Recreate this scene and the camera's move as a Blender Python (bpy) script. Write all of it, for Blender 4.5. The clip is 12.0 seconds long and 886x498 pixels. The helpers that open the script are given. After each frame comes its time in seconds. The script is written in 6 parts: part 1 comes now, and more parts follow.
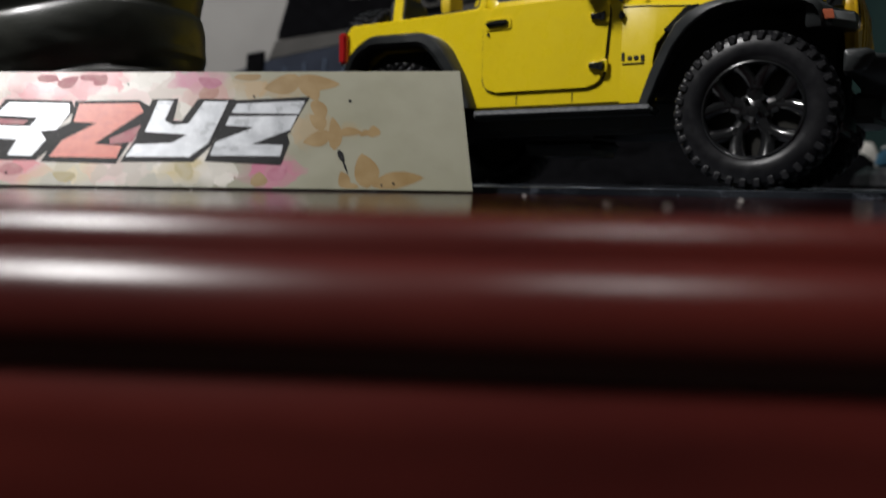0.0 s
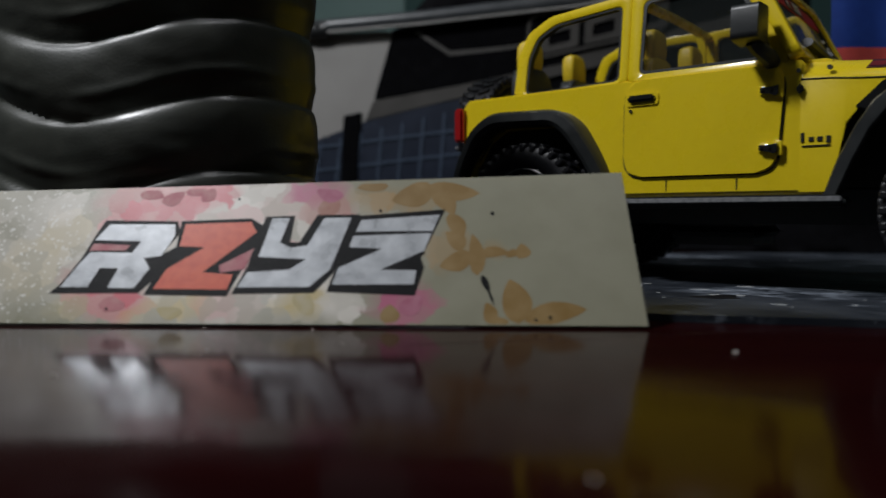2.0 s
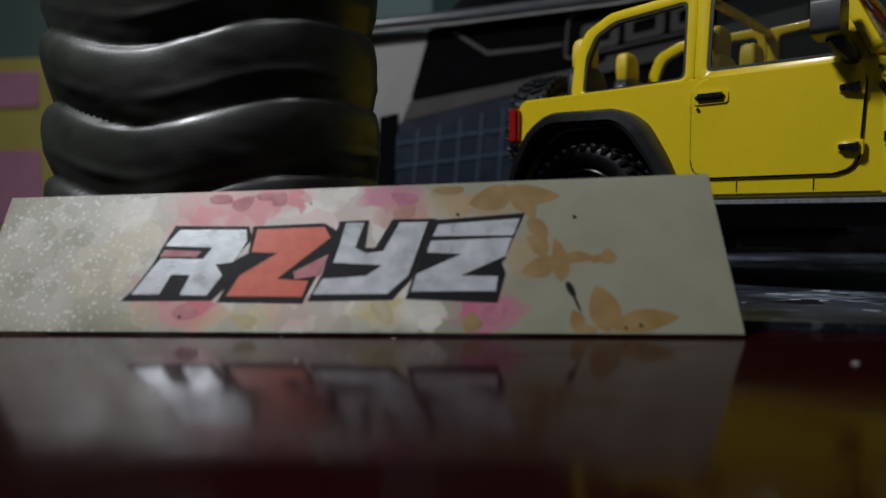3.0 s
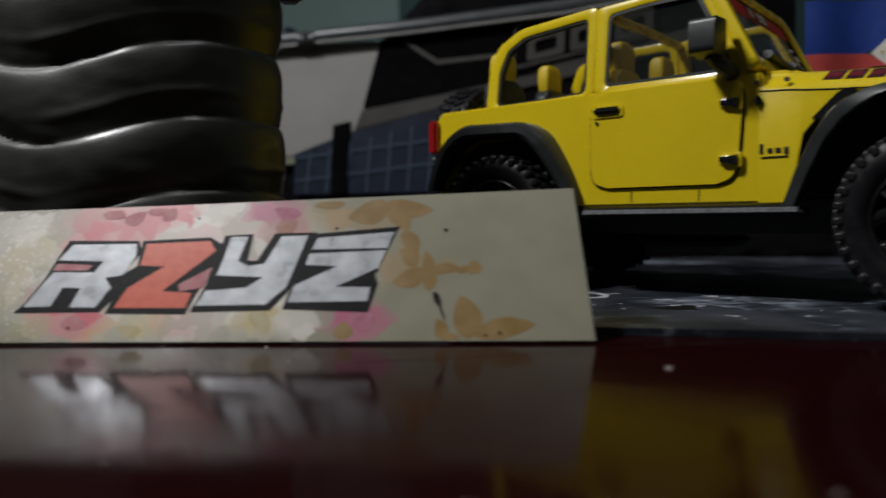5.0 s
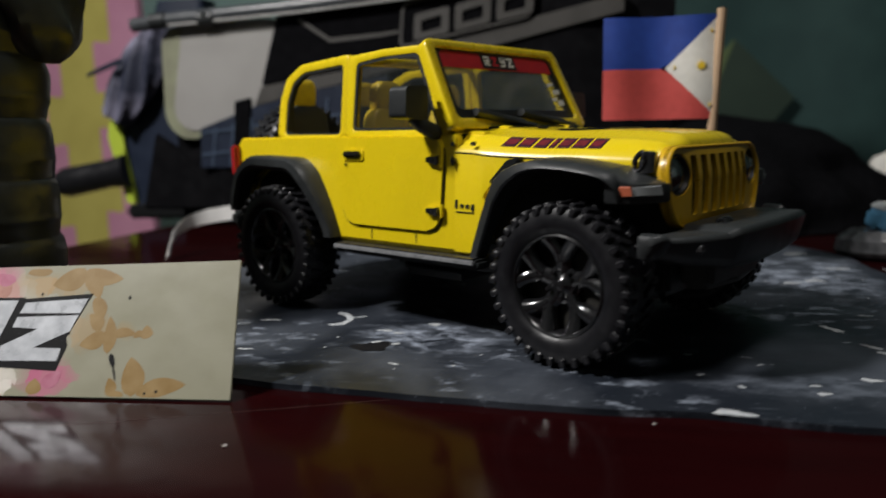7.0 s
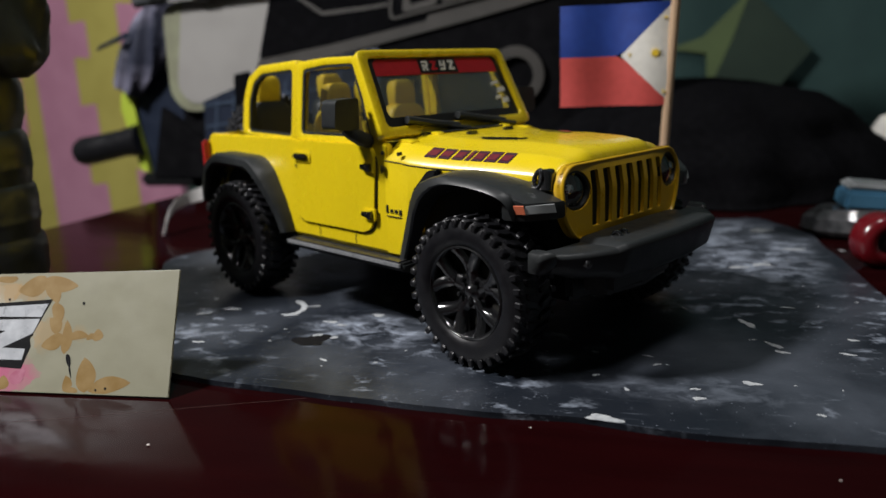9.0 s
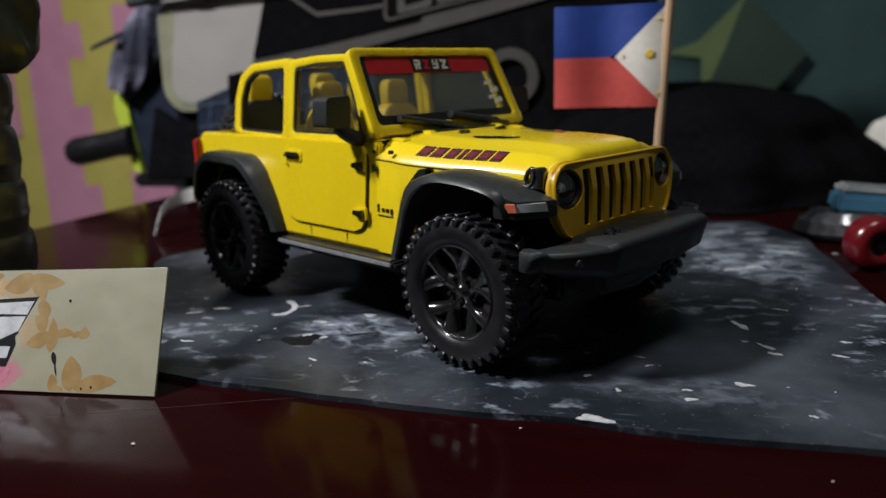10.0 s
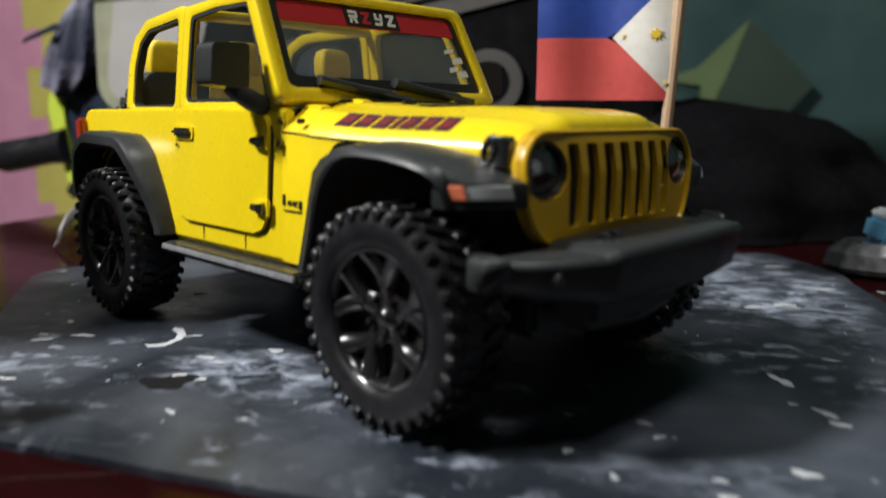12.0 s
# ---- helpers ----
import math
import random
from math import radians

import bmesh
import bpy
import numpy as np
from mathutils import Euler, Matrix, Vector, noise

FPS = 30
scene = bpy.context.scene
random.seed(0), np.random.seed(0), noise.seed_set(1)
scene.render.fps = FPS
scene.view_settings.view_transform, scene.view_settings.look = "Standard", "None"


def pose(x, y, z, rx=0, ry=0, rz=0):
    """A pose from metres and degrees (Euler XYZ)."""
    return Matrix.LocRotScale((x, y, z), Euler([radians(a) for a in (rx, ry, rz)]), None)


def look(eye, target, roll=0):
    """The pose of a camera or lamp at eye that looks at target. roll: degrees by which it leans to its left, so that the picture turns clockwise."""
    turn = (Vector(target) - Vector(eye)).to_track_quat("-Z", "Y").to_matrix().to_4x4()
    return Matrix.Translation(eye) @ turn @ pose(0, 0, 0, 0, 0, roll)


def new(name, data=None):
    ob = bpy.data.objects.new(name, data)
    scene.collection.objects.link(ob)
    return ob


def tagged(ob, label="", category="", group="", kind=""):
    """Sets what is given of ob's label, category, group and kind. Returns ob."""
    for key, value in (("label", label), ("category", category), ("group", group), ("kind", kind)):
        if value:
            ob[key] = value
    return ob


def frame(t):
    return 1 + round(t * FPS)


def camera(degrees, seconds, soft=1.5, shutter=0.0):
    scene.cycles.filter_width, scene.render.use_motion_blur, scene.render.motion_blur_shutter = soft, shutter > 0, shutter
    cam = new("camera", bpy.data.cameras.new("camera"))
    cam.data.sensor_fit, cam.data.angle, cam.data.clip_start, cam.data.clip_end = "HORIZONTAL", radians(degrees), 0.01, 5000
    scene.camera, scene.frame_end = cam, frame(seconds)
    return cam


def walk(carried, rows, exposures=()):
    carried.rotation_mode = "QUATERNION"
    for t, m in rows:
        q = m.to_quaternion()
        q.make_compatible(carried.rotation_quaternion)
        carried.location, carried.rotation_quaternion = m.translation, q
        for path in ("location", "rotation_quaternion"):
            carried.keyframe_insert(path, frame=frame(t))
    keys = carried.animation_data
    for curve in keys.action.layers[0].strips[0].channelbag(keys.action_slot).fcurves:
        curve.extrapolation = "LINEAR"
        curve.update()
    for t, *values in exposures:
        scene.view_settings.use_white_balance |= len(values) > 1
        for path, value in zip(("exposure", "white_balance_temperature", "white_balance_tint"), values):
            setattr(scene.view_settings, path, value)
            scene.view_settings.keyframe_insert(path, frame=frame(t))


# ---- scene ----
cam = camera(61.0, 12.0, soft=1.5, shutter=0.5)
cam.data.dof.use_dof = True
cam.data.dof.focus_distance = 0.150
cam.data.dof.aperture_fstop = 16.0
PATH = [
    (0, (0.00638, 0.01243, 0.00212), (-0.27244, 0.42505, -0.04267), 0.84),
    (0.5, (0.00141, 0.01546, 0.01166), (-0.28989, 0.42008, -0.02616), -0.12),
    (1, (-0.00592, 0.02109, 0.01599), (-0.31160, 0.41582, -0.01139), -0.23),
    (1.5, (-0.01071, 0.02353, 0.01730), (-0.32166, 0.41420, -0.00892), -0.32),
    (2, (-0.01732, 0.02444, 0.01696), (-0.33918, 0.40630, -0.00725), -0.23),
    (2.5, (-0.02411, 0.02212, 0.01743), (-0.35199, 0.39872, -0.00852), -0.46),
    (2.7, (-0.02719, 0.02125, 0.01754), (-0.35675, 0.39644, -0.00720), -0.50),
    (4.3, (-0.02549, 0.02167, 0.01723), (-0.35707, 0.39522, -0.00527), -0.53),
    (4.5, (-0.02301, 0.02294, 0.01815), (-0.35168, 0.39901, -0.00529), -0.66),
    (5, (-0.00949, 0.02837, 0.01921), (-0.33527, 0.40700, -0.00336), -0.89),
    (5.5, (0.00845, 0.03623, 0.02014), (-0.31338, 0.41822, -0.00247), -0.68),
    (6, (0.01958, 0.04226, 0.02144), (-0.30741, 0.41998, 0.00121), -0.73),
    (6.5, (0.02677, 0.04455, 0.02734), (-0.29999, 0.42011, -0.01941), -1.49),
    (7, (0.05071, 0.05833, 0.04719), (-0.28500, 0.42046, -0.03126), -1.07),
    (7.5, (0.05819, 0.06224, 0.05778), (-0.28513, 0.41082, -0.04527), -2.32),
    (7.7, (0.06280, 0.06540, 0.06063), (-0.27764, 0.41303, -0.05449), -1.94),
    (9.5, (0.07635, 0.07063, 0.06271), (-0.27781, 0.40408, -0.05297), -2.28),
    (10, (0.07595, 0.07153, 0.06118), (-0.27471, 0.40915, -0.05305), -1.72),
    (10.5, (0.07614, 0.07243, 0.06004), (-0.27427, 0.41085, -0.05259), -1.82),
    (11, (0.07207, 0.07626, 0.05687), (-0.28026, 0.41434, -0.05062), -1.47),
    (11.5, (0.06302, 0.09533, 0.04212), (-0.28716, 0.43665, -0.06219), -0.60),
    (12, (0.04881, 0.11112, 0.04536), (-0.29973, 0.45854, -0.04304), 0.40),
]
walk(cam, [(t, look(eye, target, roll)) for t, eye, target, roll in PATH],
     exposures=[(0.0, -1.2, 6400, 10), (0.5, -1.68, 6400, 9), (1.0, -1.75, 6350, 9), (2.5, -1.85, 6050, 9), (4.5, -1.82, 6150, 9), (5.5, -1.56, 6450, 9), (6.5, -1.16, 6500, 10), (7.5, -0.74, 6500, 10),
                (9.5, -0.76, 6350, 11), (11.0, -0.74, 6250, 11), (11.5, -0.1, 5500, 11), (12.0, -0.2, 6450, 9)])

# ---- light ----
world = bpy.data.worlds.new("world")
scene.world = world
world.use_nodes = True
world.node_tree.nodes["Background"].inputs[0].default_value = (0.75, 0.9, 1.0, 1)
world.node_tree.nodes["Background"].inputs[1].default_value = 0.10

ROOM = pose(0, 0, 0, 0, 0, 32)      # the table's own axes: a to the right, b away, z up


def lamp(name, place, target, watts, size, colour):
    data = bpy.data.lights.new(name, "AREA")
    data.shape, data.size, data.energy, data.color = "DISK", size, watts, colour
    ob = new(name, data)
    ob.matrix_world = look(ROOM @ Vector(place), ROOM @ Vector(target))
    return ob


lamp("lamp_light", (-0.270, 0.030, 0.430), (0.03, 0.20, 0.02), 6.0, 0.075, (1.0, 0.975, 0.955))
# unseen fill light, added to brighten the car's front and lift the shadows
lamp("fill_light", (0.28, -0.12, 1.60), (0.10, 0.20, 0.0), 10.0, 0.30, (1.0, 0.97, 0.95))


# ---- materials ----
def material(name, colour, rough=0.5, metal=0.0, coat=0.0, second=None, scale=120.0, mix=(0.4, 0.7), bump=0.0, bump_scale=600.0,
             rough_var=0.0, detail=5.0, specular=0.5, stretch=(1, 1, 1), coat_rough=0.05):
    m = bpy.data.materials.new(name)
    m.use_nodes = True
    nt = m.node_tree
    bsdf = nt.nodes["Principled BSDF"]
    bsdf.inputs["Base Color"].default_value = (*colour, 1)
    bsdf.inputs["Roughness"].default_value = rough
    bsdf.inputs["Metallic"].default_value = metal
    bsdf.inputs["Coat Weight"].default_value = coat
    bsdf.inputs["Coat Roughness"].default_value = coat_rough
    bsdf.inputs["Specular IOR Level"].default_value = specular
    tc = nt.nodes.new("ShaderNodeTexCoord")
    mp = nt.nodes.new("ShaderNodeMapping")
    mp.inputs["Scale"].default_value = stretch
    nt.links.new(tc.outputs["Object"], mp.inputs["Vector"])
    if second is not None:
        n = nt.nodes.new("ShaderNodeTexNoise")
        n.inputs["Scale"].default_value, n.inputs["Detail"].default_value = scale, detail
        nt.links.new(mp.outputs[0], n.inputs["Vector"])
        r = nt.nodes.new("ShaderNodeValToRGB")
        r.color_ramp.elements[0].position, r.color_ramp.elements[1].position = mix
        r.color_ramp.elements[0].color, r.color_ramp.elements[1].color = (*colour, 1), (*second, 1)
        nt.links.new(n.outputs["Fac"], r.inputs["Fac"])
        nt.links.new(r.outputs["Color"], bsdf.inputs["Base Color"])
    if rough_var:
        n2 = nt.nodes.new("ShaderNodeTexNoise")
        n2.inputs["Scale"].default_value, n2.inputs["Detail"].default_value = scale * 0.6, 4
        nt.links.new(mp.outputs[0], n2.inputs["Vector"])
        mr = nt.nodes.new("ShaderNodeMapRange")
        mr.inputs["To Min"].default_value, mr.inputs["To Max"].default_value = max(0.0, rough - rough_var), rough + rough_var
        mr.inputs["From Min"].default_value, mr.inputs["From Max"].default_value = 0.3, 0.7
        nt.links.new(n2.outputs["Fac"], mr.inputs["Value"])
        nt.links.new(mr.outputs[0], bsdf.inputs["Roughness"])
    if bump:
        n3 = nt.nodes.new("ShaderNodeTexNoise")
        n3.inputs["Scale"].default_value, n3.inputs["Detail"].default_value = bump_scale, 3
        nt.links.new(mp.outputs[0], n3.inputs["Vector"])
        b = nt.nodes.new("ShaderNodeBump")
        b.inputs["Strength"].default_value = 1.0
        b.inputs["Distance"].default_value = bump
        nt.links.new(n3.outputs["Fac"], b.inputs["Height"])
        nt.links.new(b.outputs[0], bsdf.inputs["Normal"])
    return m


YELLOW = material("yellow_enamel", (0.80, 0.605, 0.008), 0.28, coat=0.5, second=(0.78, 0.585, 0.008), scale=500, bump=0.000006, bump_scale=700, rough_var=0.025)
# the body yellow made darker and warmer: shade on the nose put into colour
YELLOW_SHADED = material("yellow_enamel_shaded", (0.64, 0.385, 0.010), 0.30, coat=0.35, second=(0.60, 0.355, 0.010), scale=500, bump=0.000006, bump_scale=700, rough_var=0.03)
SEAT = material("yellow_plastic", (0.75, 0.55, 0.02), 0.45, second=(0.66, 0.47, 0.02), scale=400)
BLACK = material("black_plastic", (0.0230, 0.0255, 0.0265), 0.38, second=(0.0290, 0.0315, 0.0325), scale=500, bump=0.000012, bump_scale=4000, rough_var=0.06, specular=0.42)
RUBBER = material("tyre_rubber", (0.0075, 0.0075, 0.0092), 0.38, second=(0.0125, 0.0125, 0.0145), scale=500, bump=0.00002, bump_scale=2500, rough_var=0.1, specular=0.40)
GLOSS = material("gloss_black", (0.012, 0.012, 0.013), 0.14, coat=1.0, rough_var=0.05, scale=300, specular=0.8)
RIM = material("rim_gloss_black", (0.010, 0.010, 0.011), 0.19, coat=0.5, rough_var=0.05, scale=400, specular=0.7, bump=0.00002, bump_scale=1500)
FOGLENS = material("dim_lens", (0.035, 0.035, 0.038), 0.3, coat=0.4)
# near-black, also used as painted shade in wheel wells, lamp holes and hubs
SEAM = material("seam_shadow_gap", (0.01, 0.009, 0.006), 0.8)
REDLENS = material("red_lens", (0.35, 0.01, 0.012), 0.2, coat=0.8)
ORANGE = material("orange_lens", (0.62, 0.16, 0.08), 0.3, coat=0.5)
GREYLENS = material("grey_lens", (0.33, 0.345, 0.35), 0.25, coat=0.6)
CHROME = material("chrome", (0.7, 0.7, 0.72), 0.15, metal=1.0)
# grey, part-opaque colour stands in for reflections on the windscreen
GLASS = material("reflection_grey_plastic", (0.13, 0.155, 0.155), 0.10, second=(0.17, 0.195, 0.19), scale=150)
GLASS.node_tree.nodes["Principled BSDF"].inputs["Alpha"].default_value = 0.40
SIDEGLASS = material("smoky_side_window", (0.02, 0.024, 0.023), 0.08, specular=0.4)
SIDEGLASS.node_tree.nodes["Principled BSDF"].inputs["Alpha"].default_value = 0.30
BANNER = material("red_banner", (0.50, 0.02, 0.03), 0.4, second=(0.42, 0.016, 0.025), scale=400)
DECAL_RED = material("decal_dark_red", (0.17, 0.008, 0.016), 0.4, second=(0.08, 0.005, 0.01), scale=900)
DECAL_EDGE = material("decal_dark_purple", (0.040, 0.006, 0.018), 0.4)
DECAL_BLACK = material("decal_black", (0.015, 0.015, 0.015), 0.4)
DECAL_WHITE = material("decal_white", (0.75, 0.75, 0.75), 0.4)
SILVER = material("silver_paint", (0.50, 0.52, 0.55), 0.33, metal=0.2, second=(0.60, 0.62, 0.65), scale=500, bump=0.00003, bump_scale=2500, rough_var=0.1)
RED_INK = material("orange_red_ink", (0.72, 0.13, 0.065), 0.36, second=(0.64, 0.10, 0.055), scale=600, bump=0.00003, bump_scale=2500)
INK = material("black_ink", (0.012, 0.012, 0.013), 0.4, second=(0.16, 0.16, 0.16), scale=4500, mix=(0.66, 0.74), bump=0.00004, bump_scale=4000, specular=0.12)
OCHRE = material("ochre_print", (0.235, 0.138, 0.030), 0.5, second=(0.31, 0.205, 0.075), scale=220)
PINK = material("pink_print", (0.46, 0.13, 0.16), 0.55, second=(0.54, 0.27, 0.26), scale=350)
MAGENTA = material("magenta_print", (0.38, 0.10, 0.17), 0.55, second=(0.46, 0.18, 0.25), scale=350)
ROSE = material("rose_brown_print", (0.36, 0.15, 0.11), 0.55, second=(0.45, 0.26, 0.21), scale=350)
LEMON = material("lemon_print", (0.46, 0.38, 0.18), 0.55, second=(0.50, 0.44, 0.29), scale=350)
WHITE = material("white_plastic", (0.80, 0.79, 0.77), 0.4, second=(0.72, 0.71, 0.69), scale=200)
OLIVE = material("olive_vinyl", (0.038, 0.041, 0.035), 0.40, second=(0.056, 0.059, 0.050), scale=160, bump=0.00004, bump_scale=2200, rough_var=0.08, specular=0.55, coat=0.15, coat_rough=0.2)
WOOD = material("stick_wood", (0.55, 0.38, 0.24), 0.6, second=(0.45, 0.3, 0.18), scale=900, stretch=(1, 1, 0.05))
BLUE = material("blue_paper", (0.010, 0.042, 0.26), 0.6, second=(0.013, 0.052, 0.30), scale=400)
RED = material("red_paper", (0.62, 0.085, 0.075), 0.6, second=(0.56, 0.075, 0.065), scale=400)
PAPER = material("white_paper", (0.74, 0.72, 0.66), 0.65, second=(0.68, 0.66, 0.6), scale=400)
SUN = material("yellow_print", (0.80, 0.55, 0.03), 0.6)
FABRIC = material("black_fabric", (0.0045, 0.0045, 0.0052), 0.95, second=(0.0062, 0.0062, 0.0072), scale=300, bump=0.0001, bump_scale=1500, specular=0.02)
NYLON = material("black_nylon", (0.0050, 0.0050, 0.0058), 0.8, second=(0.0085, 0.0085, 0.0095), scale=150, bump=0.0002, bump_scale=1200, rough_var=0.1, specular=0.03)
CREAM = material("cream_vinyl", (0.33, 0.32, 0.305), 0.45, second=(0.30, 0.29, 0.275), scale=40, bump=0.0001, bump_scale=600)
BEIGE = material("grey_beige_vinyl", (0.062, 0.058, 0.053), 0.5, second=(0.045, 0.042, 0.038), scale=60)
PIPING = material("olive_grey_piping", (0.26, 0.27, 0.18), 0.45, second=(0.2, 0.2, 0.14), scale=100)
NAVY = material("navy_vinyl", (0.012, 0.018, 0.035), 0.4, second=(0.02, 0.028, 0.05), scale=90)
GRIDLINE = material("grey_blue_line", (0.05, 0.075, 0.12), 0.5)
RIMBAR = material("dark_grey_edging", (0.045, 0.05, 0.055), 0.35, second=(0.07, 0.075, 0.08), scale=120)
NEON = material("neon_yellow_band", (0.50, 0.62, 0.06), 0.5, second=(0.44, 0.55, 0.05), scale=100)
LILAC = material("lilac_grey_cloth", (0.022, 0.026, 0.048), 0.6, second=(0.26, 0.25, 0.34), mix=(0.46, 0.70), scale=38, bump=0.0003, bump_scale=900)
FOAM_PINK = material("pink_foam", (0.66, 0.32, 0.45), 0.8, second=(0.60, 0.28, 0.40), scale=40, bump=0.0002, bump_scale=900, specular=0.2)
FOAM_YELLOW = material("yellow_foam", (0.60, 0.53, 0.14), 0.8, second=(0.54, 0.47, 0.12), scale=40, bump=0.0002, bump_scale=900, specular=0.2)
TEAL = material("teal_wall_paint", (0.25, 0.38, 0.36), 0.6, second=(0.21, 0.33, 0.31), scale=6, bump=0.0006, bump_scale=150)
DARKGREEN = material("dark_green_print", (0.016, 0.034, 0.022), 0.7, second=(0.022, 0.044, 0.028), scale=30)
STEP_GLINT = material("step_edge_glint", (0.26, 0.265, 0.275), 0.28, second=(0.16, 0.165, 0.17), scale=900)
STEP = material("lit_step_top", (0.026, 0.026, 0.028), 0.26, second=(0.038, 0.038, 0.040), scale=900)
GREEN = material("green_print", (0.09, 0.13, 0.05), 0.6, second=(0.11, 0.16, 0.06), scale=30)
DARKTEAL = material("dark_teal_cloth", (0.017, 0.050, 0.047), 0.8, second=(0.025, 0.066, 0.06), scale=30)
PLASTER = material("plaster", (0.42, 0.46, 0.44), 0.8, second=(0.36, 0.4, 0.38), scale=5, bump=0.0008, bump_scale=60)
FLOOR = material("floor_tile", (0.24, 0.22, 0.2), 0.4, second=(0.3, 0.28, 0.25), scale=5)
TOYRED = material("toy_red", (0.13, 0.005, 0.009), 0.25, coat=0.7)
TOYBLUE = material("toy_blue", (0.06, 0.17, 0.27), 0.4)
SMOKE = material("smoky_clear_plastic", (0.05, 0.052, 0.055), 0.15, coat=0.6, second=(0.12, 0.12, 0.125), scale=250)
SCRATCH = material("pale_scratch", (0.065, 0.035, 0.032), 0.6)
DUST = material("dust", (0.7, 0.66, 0.62), 0.8)
PAINT_CHIP = material("white_paint_splash", (0.50, 0.52, 0.53), 0.6, second=(0.36, 0.38, 0.40), scale=700)


def table_material(name, colour, second, gloss, rough=0.14):
    """Red lacquered wood: long grain, fine dirt, and a lacquer that is slightly wavy."""
    m = material(name, colour, rough, coat=0.0, specular=gloss, scale=60,
                 second=second, mix=(0.35, 0.72), stretch=(0.35, 2.0, 1), rough_var=0.03)
    nt = m.node_tree
    bsdf = nt.nodes["Principled BSDF"]
    tc = nt.nodes.new("ShaderNodeTexCoord")
    n = nt.nodes.new("ShaderNodeTexNoise")
    n.inputs["Scale"].default_value, n.inputs["Detail"].default_value = 90, 2
    nt.links.new(tc.outputs["Object"], n.inputs["Vector"])
    b = nt.nodes.new("ShaderNodeBump")
    b.inputs["Strength"].default_value, b.inputs["Distance"].default_value = 1.0, 0.00006
    nt.links.new(n.outputs["Fac"], b.inputs["Height"])
    nt.links.new(b.outputs[0], bsdf.inputs["Normal"])
    bsdf.inputs["Sheen Weight"].default_value = 0.035      # a film of fine dust
    bsdf.inputs["Sheen Roughness"].default_value = 0.25
    bsdf.inputs["Sheen Tint"].default_value = (0.9, 0.34, 0.28, 1)
    return m


def soft_spot(nt, vector, cx, cy, rx, ry, inner=0.45, outer=1.15):
    """1 within an oval patch, falling softly to 0 round it."""
    m = nt.nodes.new("ShaderNodeMapping")
    m.vector_type = "TEXTURE"
    m.inputs["Location"].default_value = (cx, cy, 0)
    m.inputs["Scale"].default_value = (rx, ry, 1)
    nt.links.new(vector, m.inputs["Vector"])
    d = nt.nodes.new("ShaderNodeVectorMath")
    d.operation = "LENGTH"
    nt.links.new(m.outputs[0], d.inputs[0])
    r = nt.nodes.new("ShaderNodeMapRange")
    r.interpolation_type = "SMOOTHSTEP"
    r.inputs["From Min"].default_value, r.inputs["From Max"].default_value = inner, outer
    r.inputs["To Min"].default_value, r.inputs["To Max"].default_value = 1.0, 0.0
    nt.links.new(d.outputs["Value"], r.inputs["Value"])
    return r.outputs[0]


def math_node(nt, kind, a, b):
    n = nt.nodes.new("ShaderNodeMath")
    n.operation = kind
    for k, v in enumerate((a, b)):
        if isinstance(v, (int, float)):
            n.inputs[k].default_value = v
        else:
            nt.links.new(v, n.inputs[k])
    return n.outputs[0]


def shifted(nt, scale, amount, detail=3.0):
    """Object coordinates pushed about by noise, with the height left out."""
    tc = nt.nodes.new("ShaderNodeTexCoord")
    n = nt.nodes.new("ShaderNodeTexNoise")
    n.inputs["Scale"].default_value, n.inputs["Detail"].default_value = scale, detail
    nt.links.new(tc.outputs["Object"], n.inputs["Vector"])
    push = nt.nodes.new("ShaderNodeVectorMath")
    push.operation = "MULTIPLY_ADD"
    push.inputs[1].default_value = (amount, amount, 0)
    nt.links.new(n.outputs["Color"], push.inputs[0])
    nt.links.new(tc.outputs["Object"], push.inputs[2])
    back = nt.nodes.new("ShaderNodeVectorMath")
    back.operation = "MULTIPLY_ADD"
    back.inputs[1].default_value = (1, 1, 0)
    back.inputs[2].default_value = (-amount / 2, -amount / 2, 0)
    nt.links.new(push.outputs[0], back.inputs[0])
    return back.outputs[0]


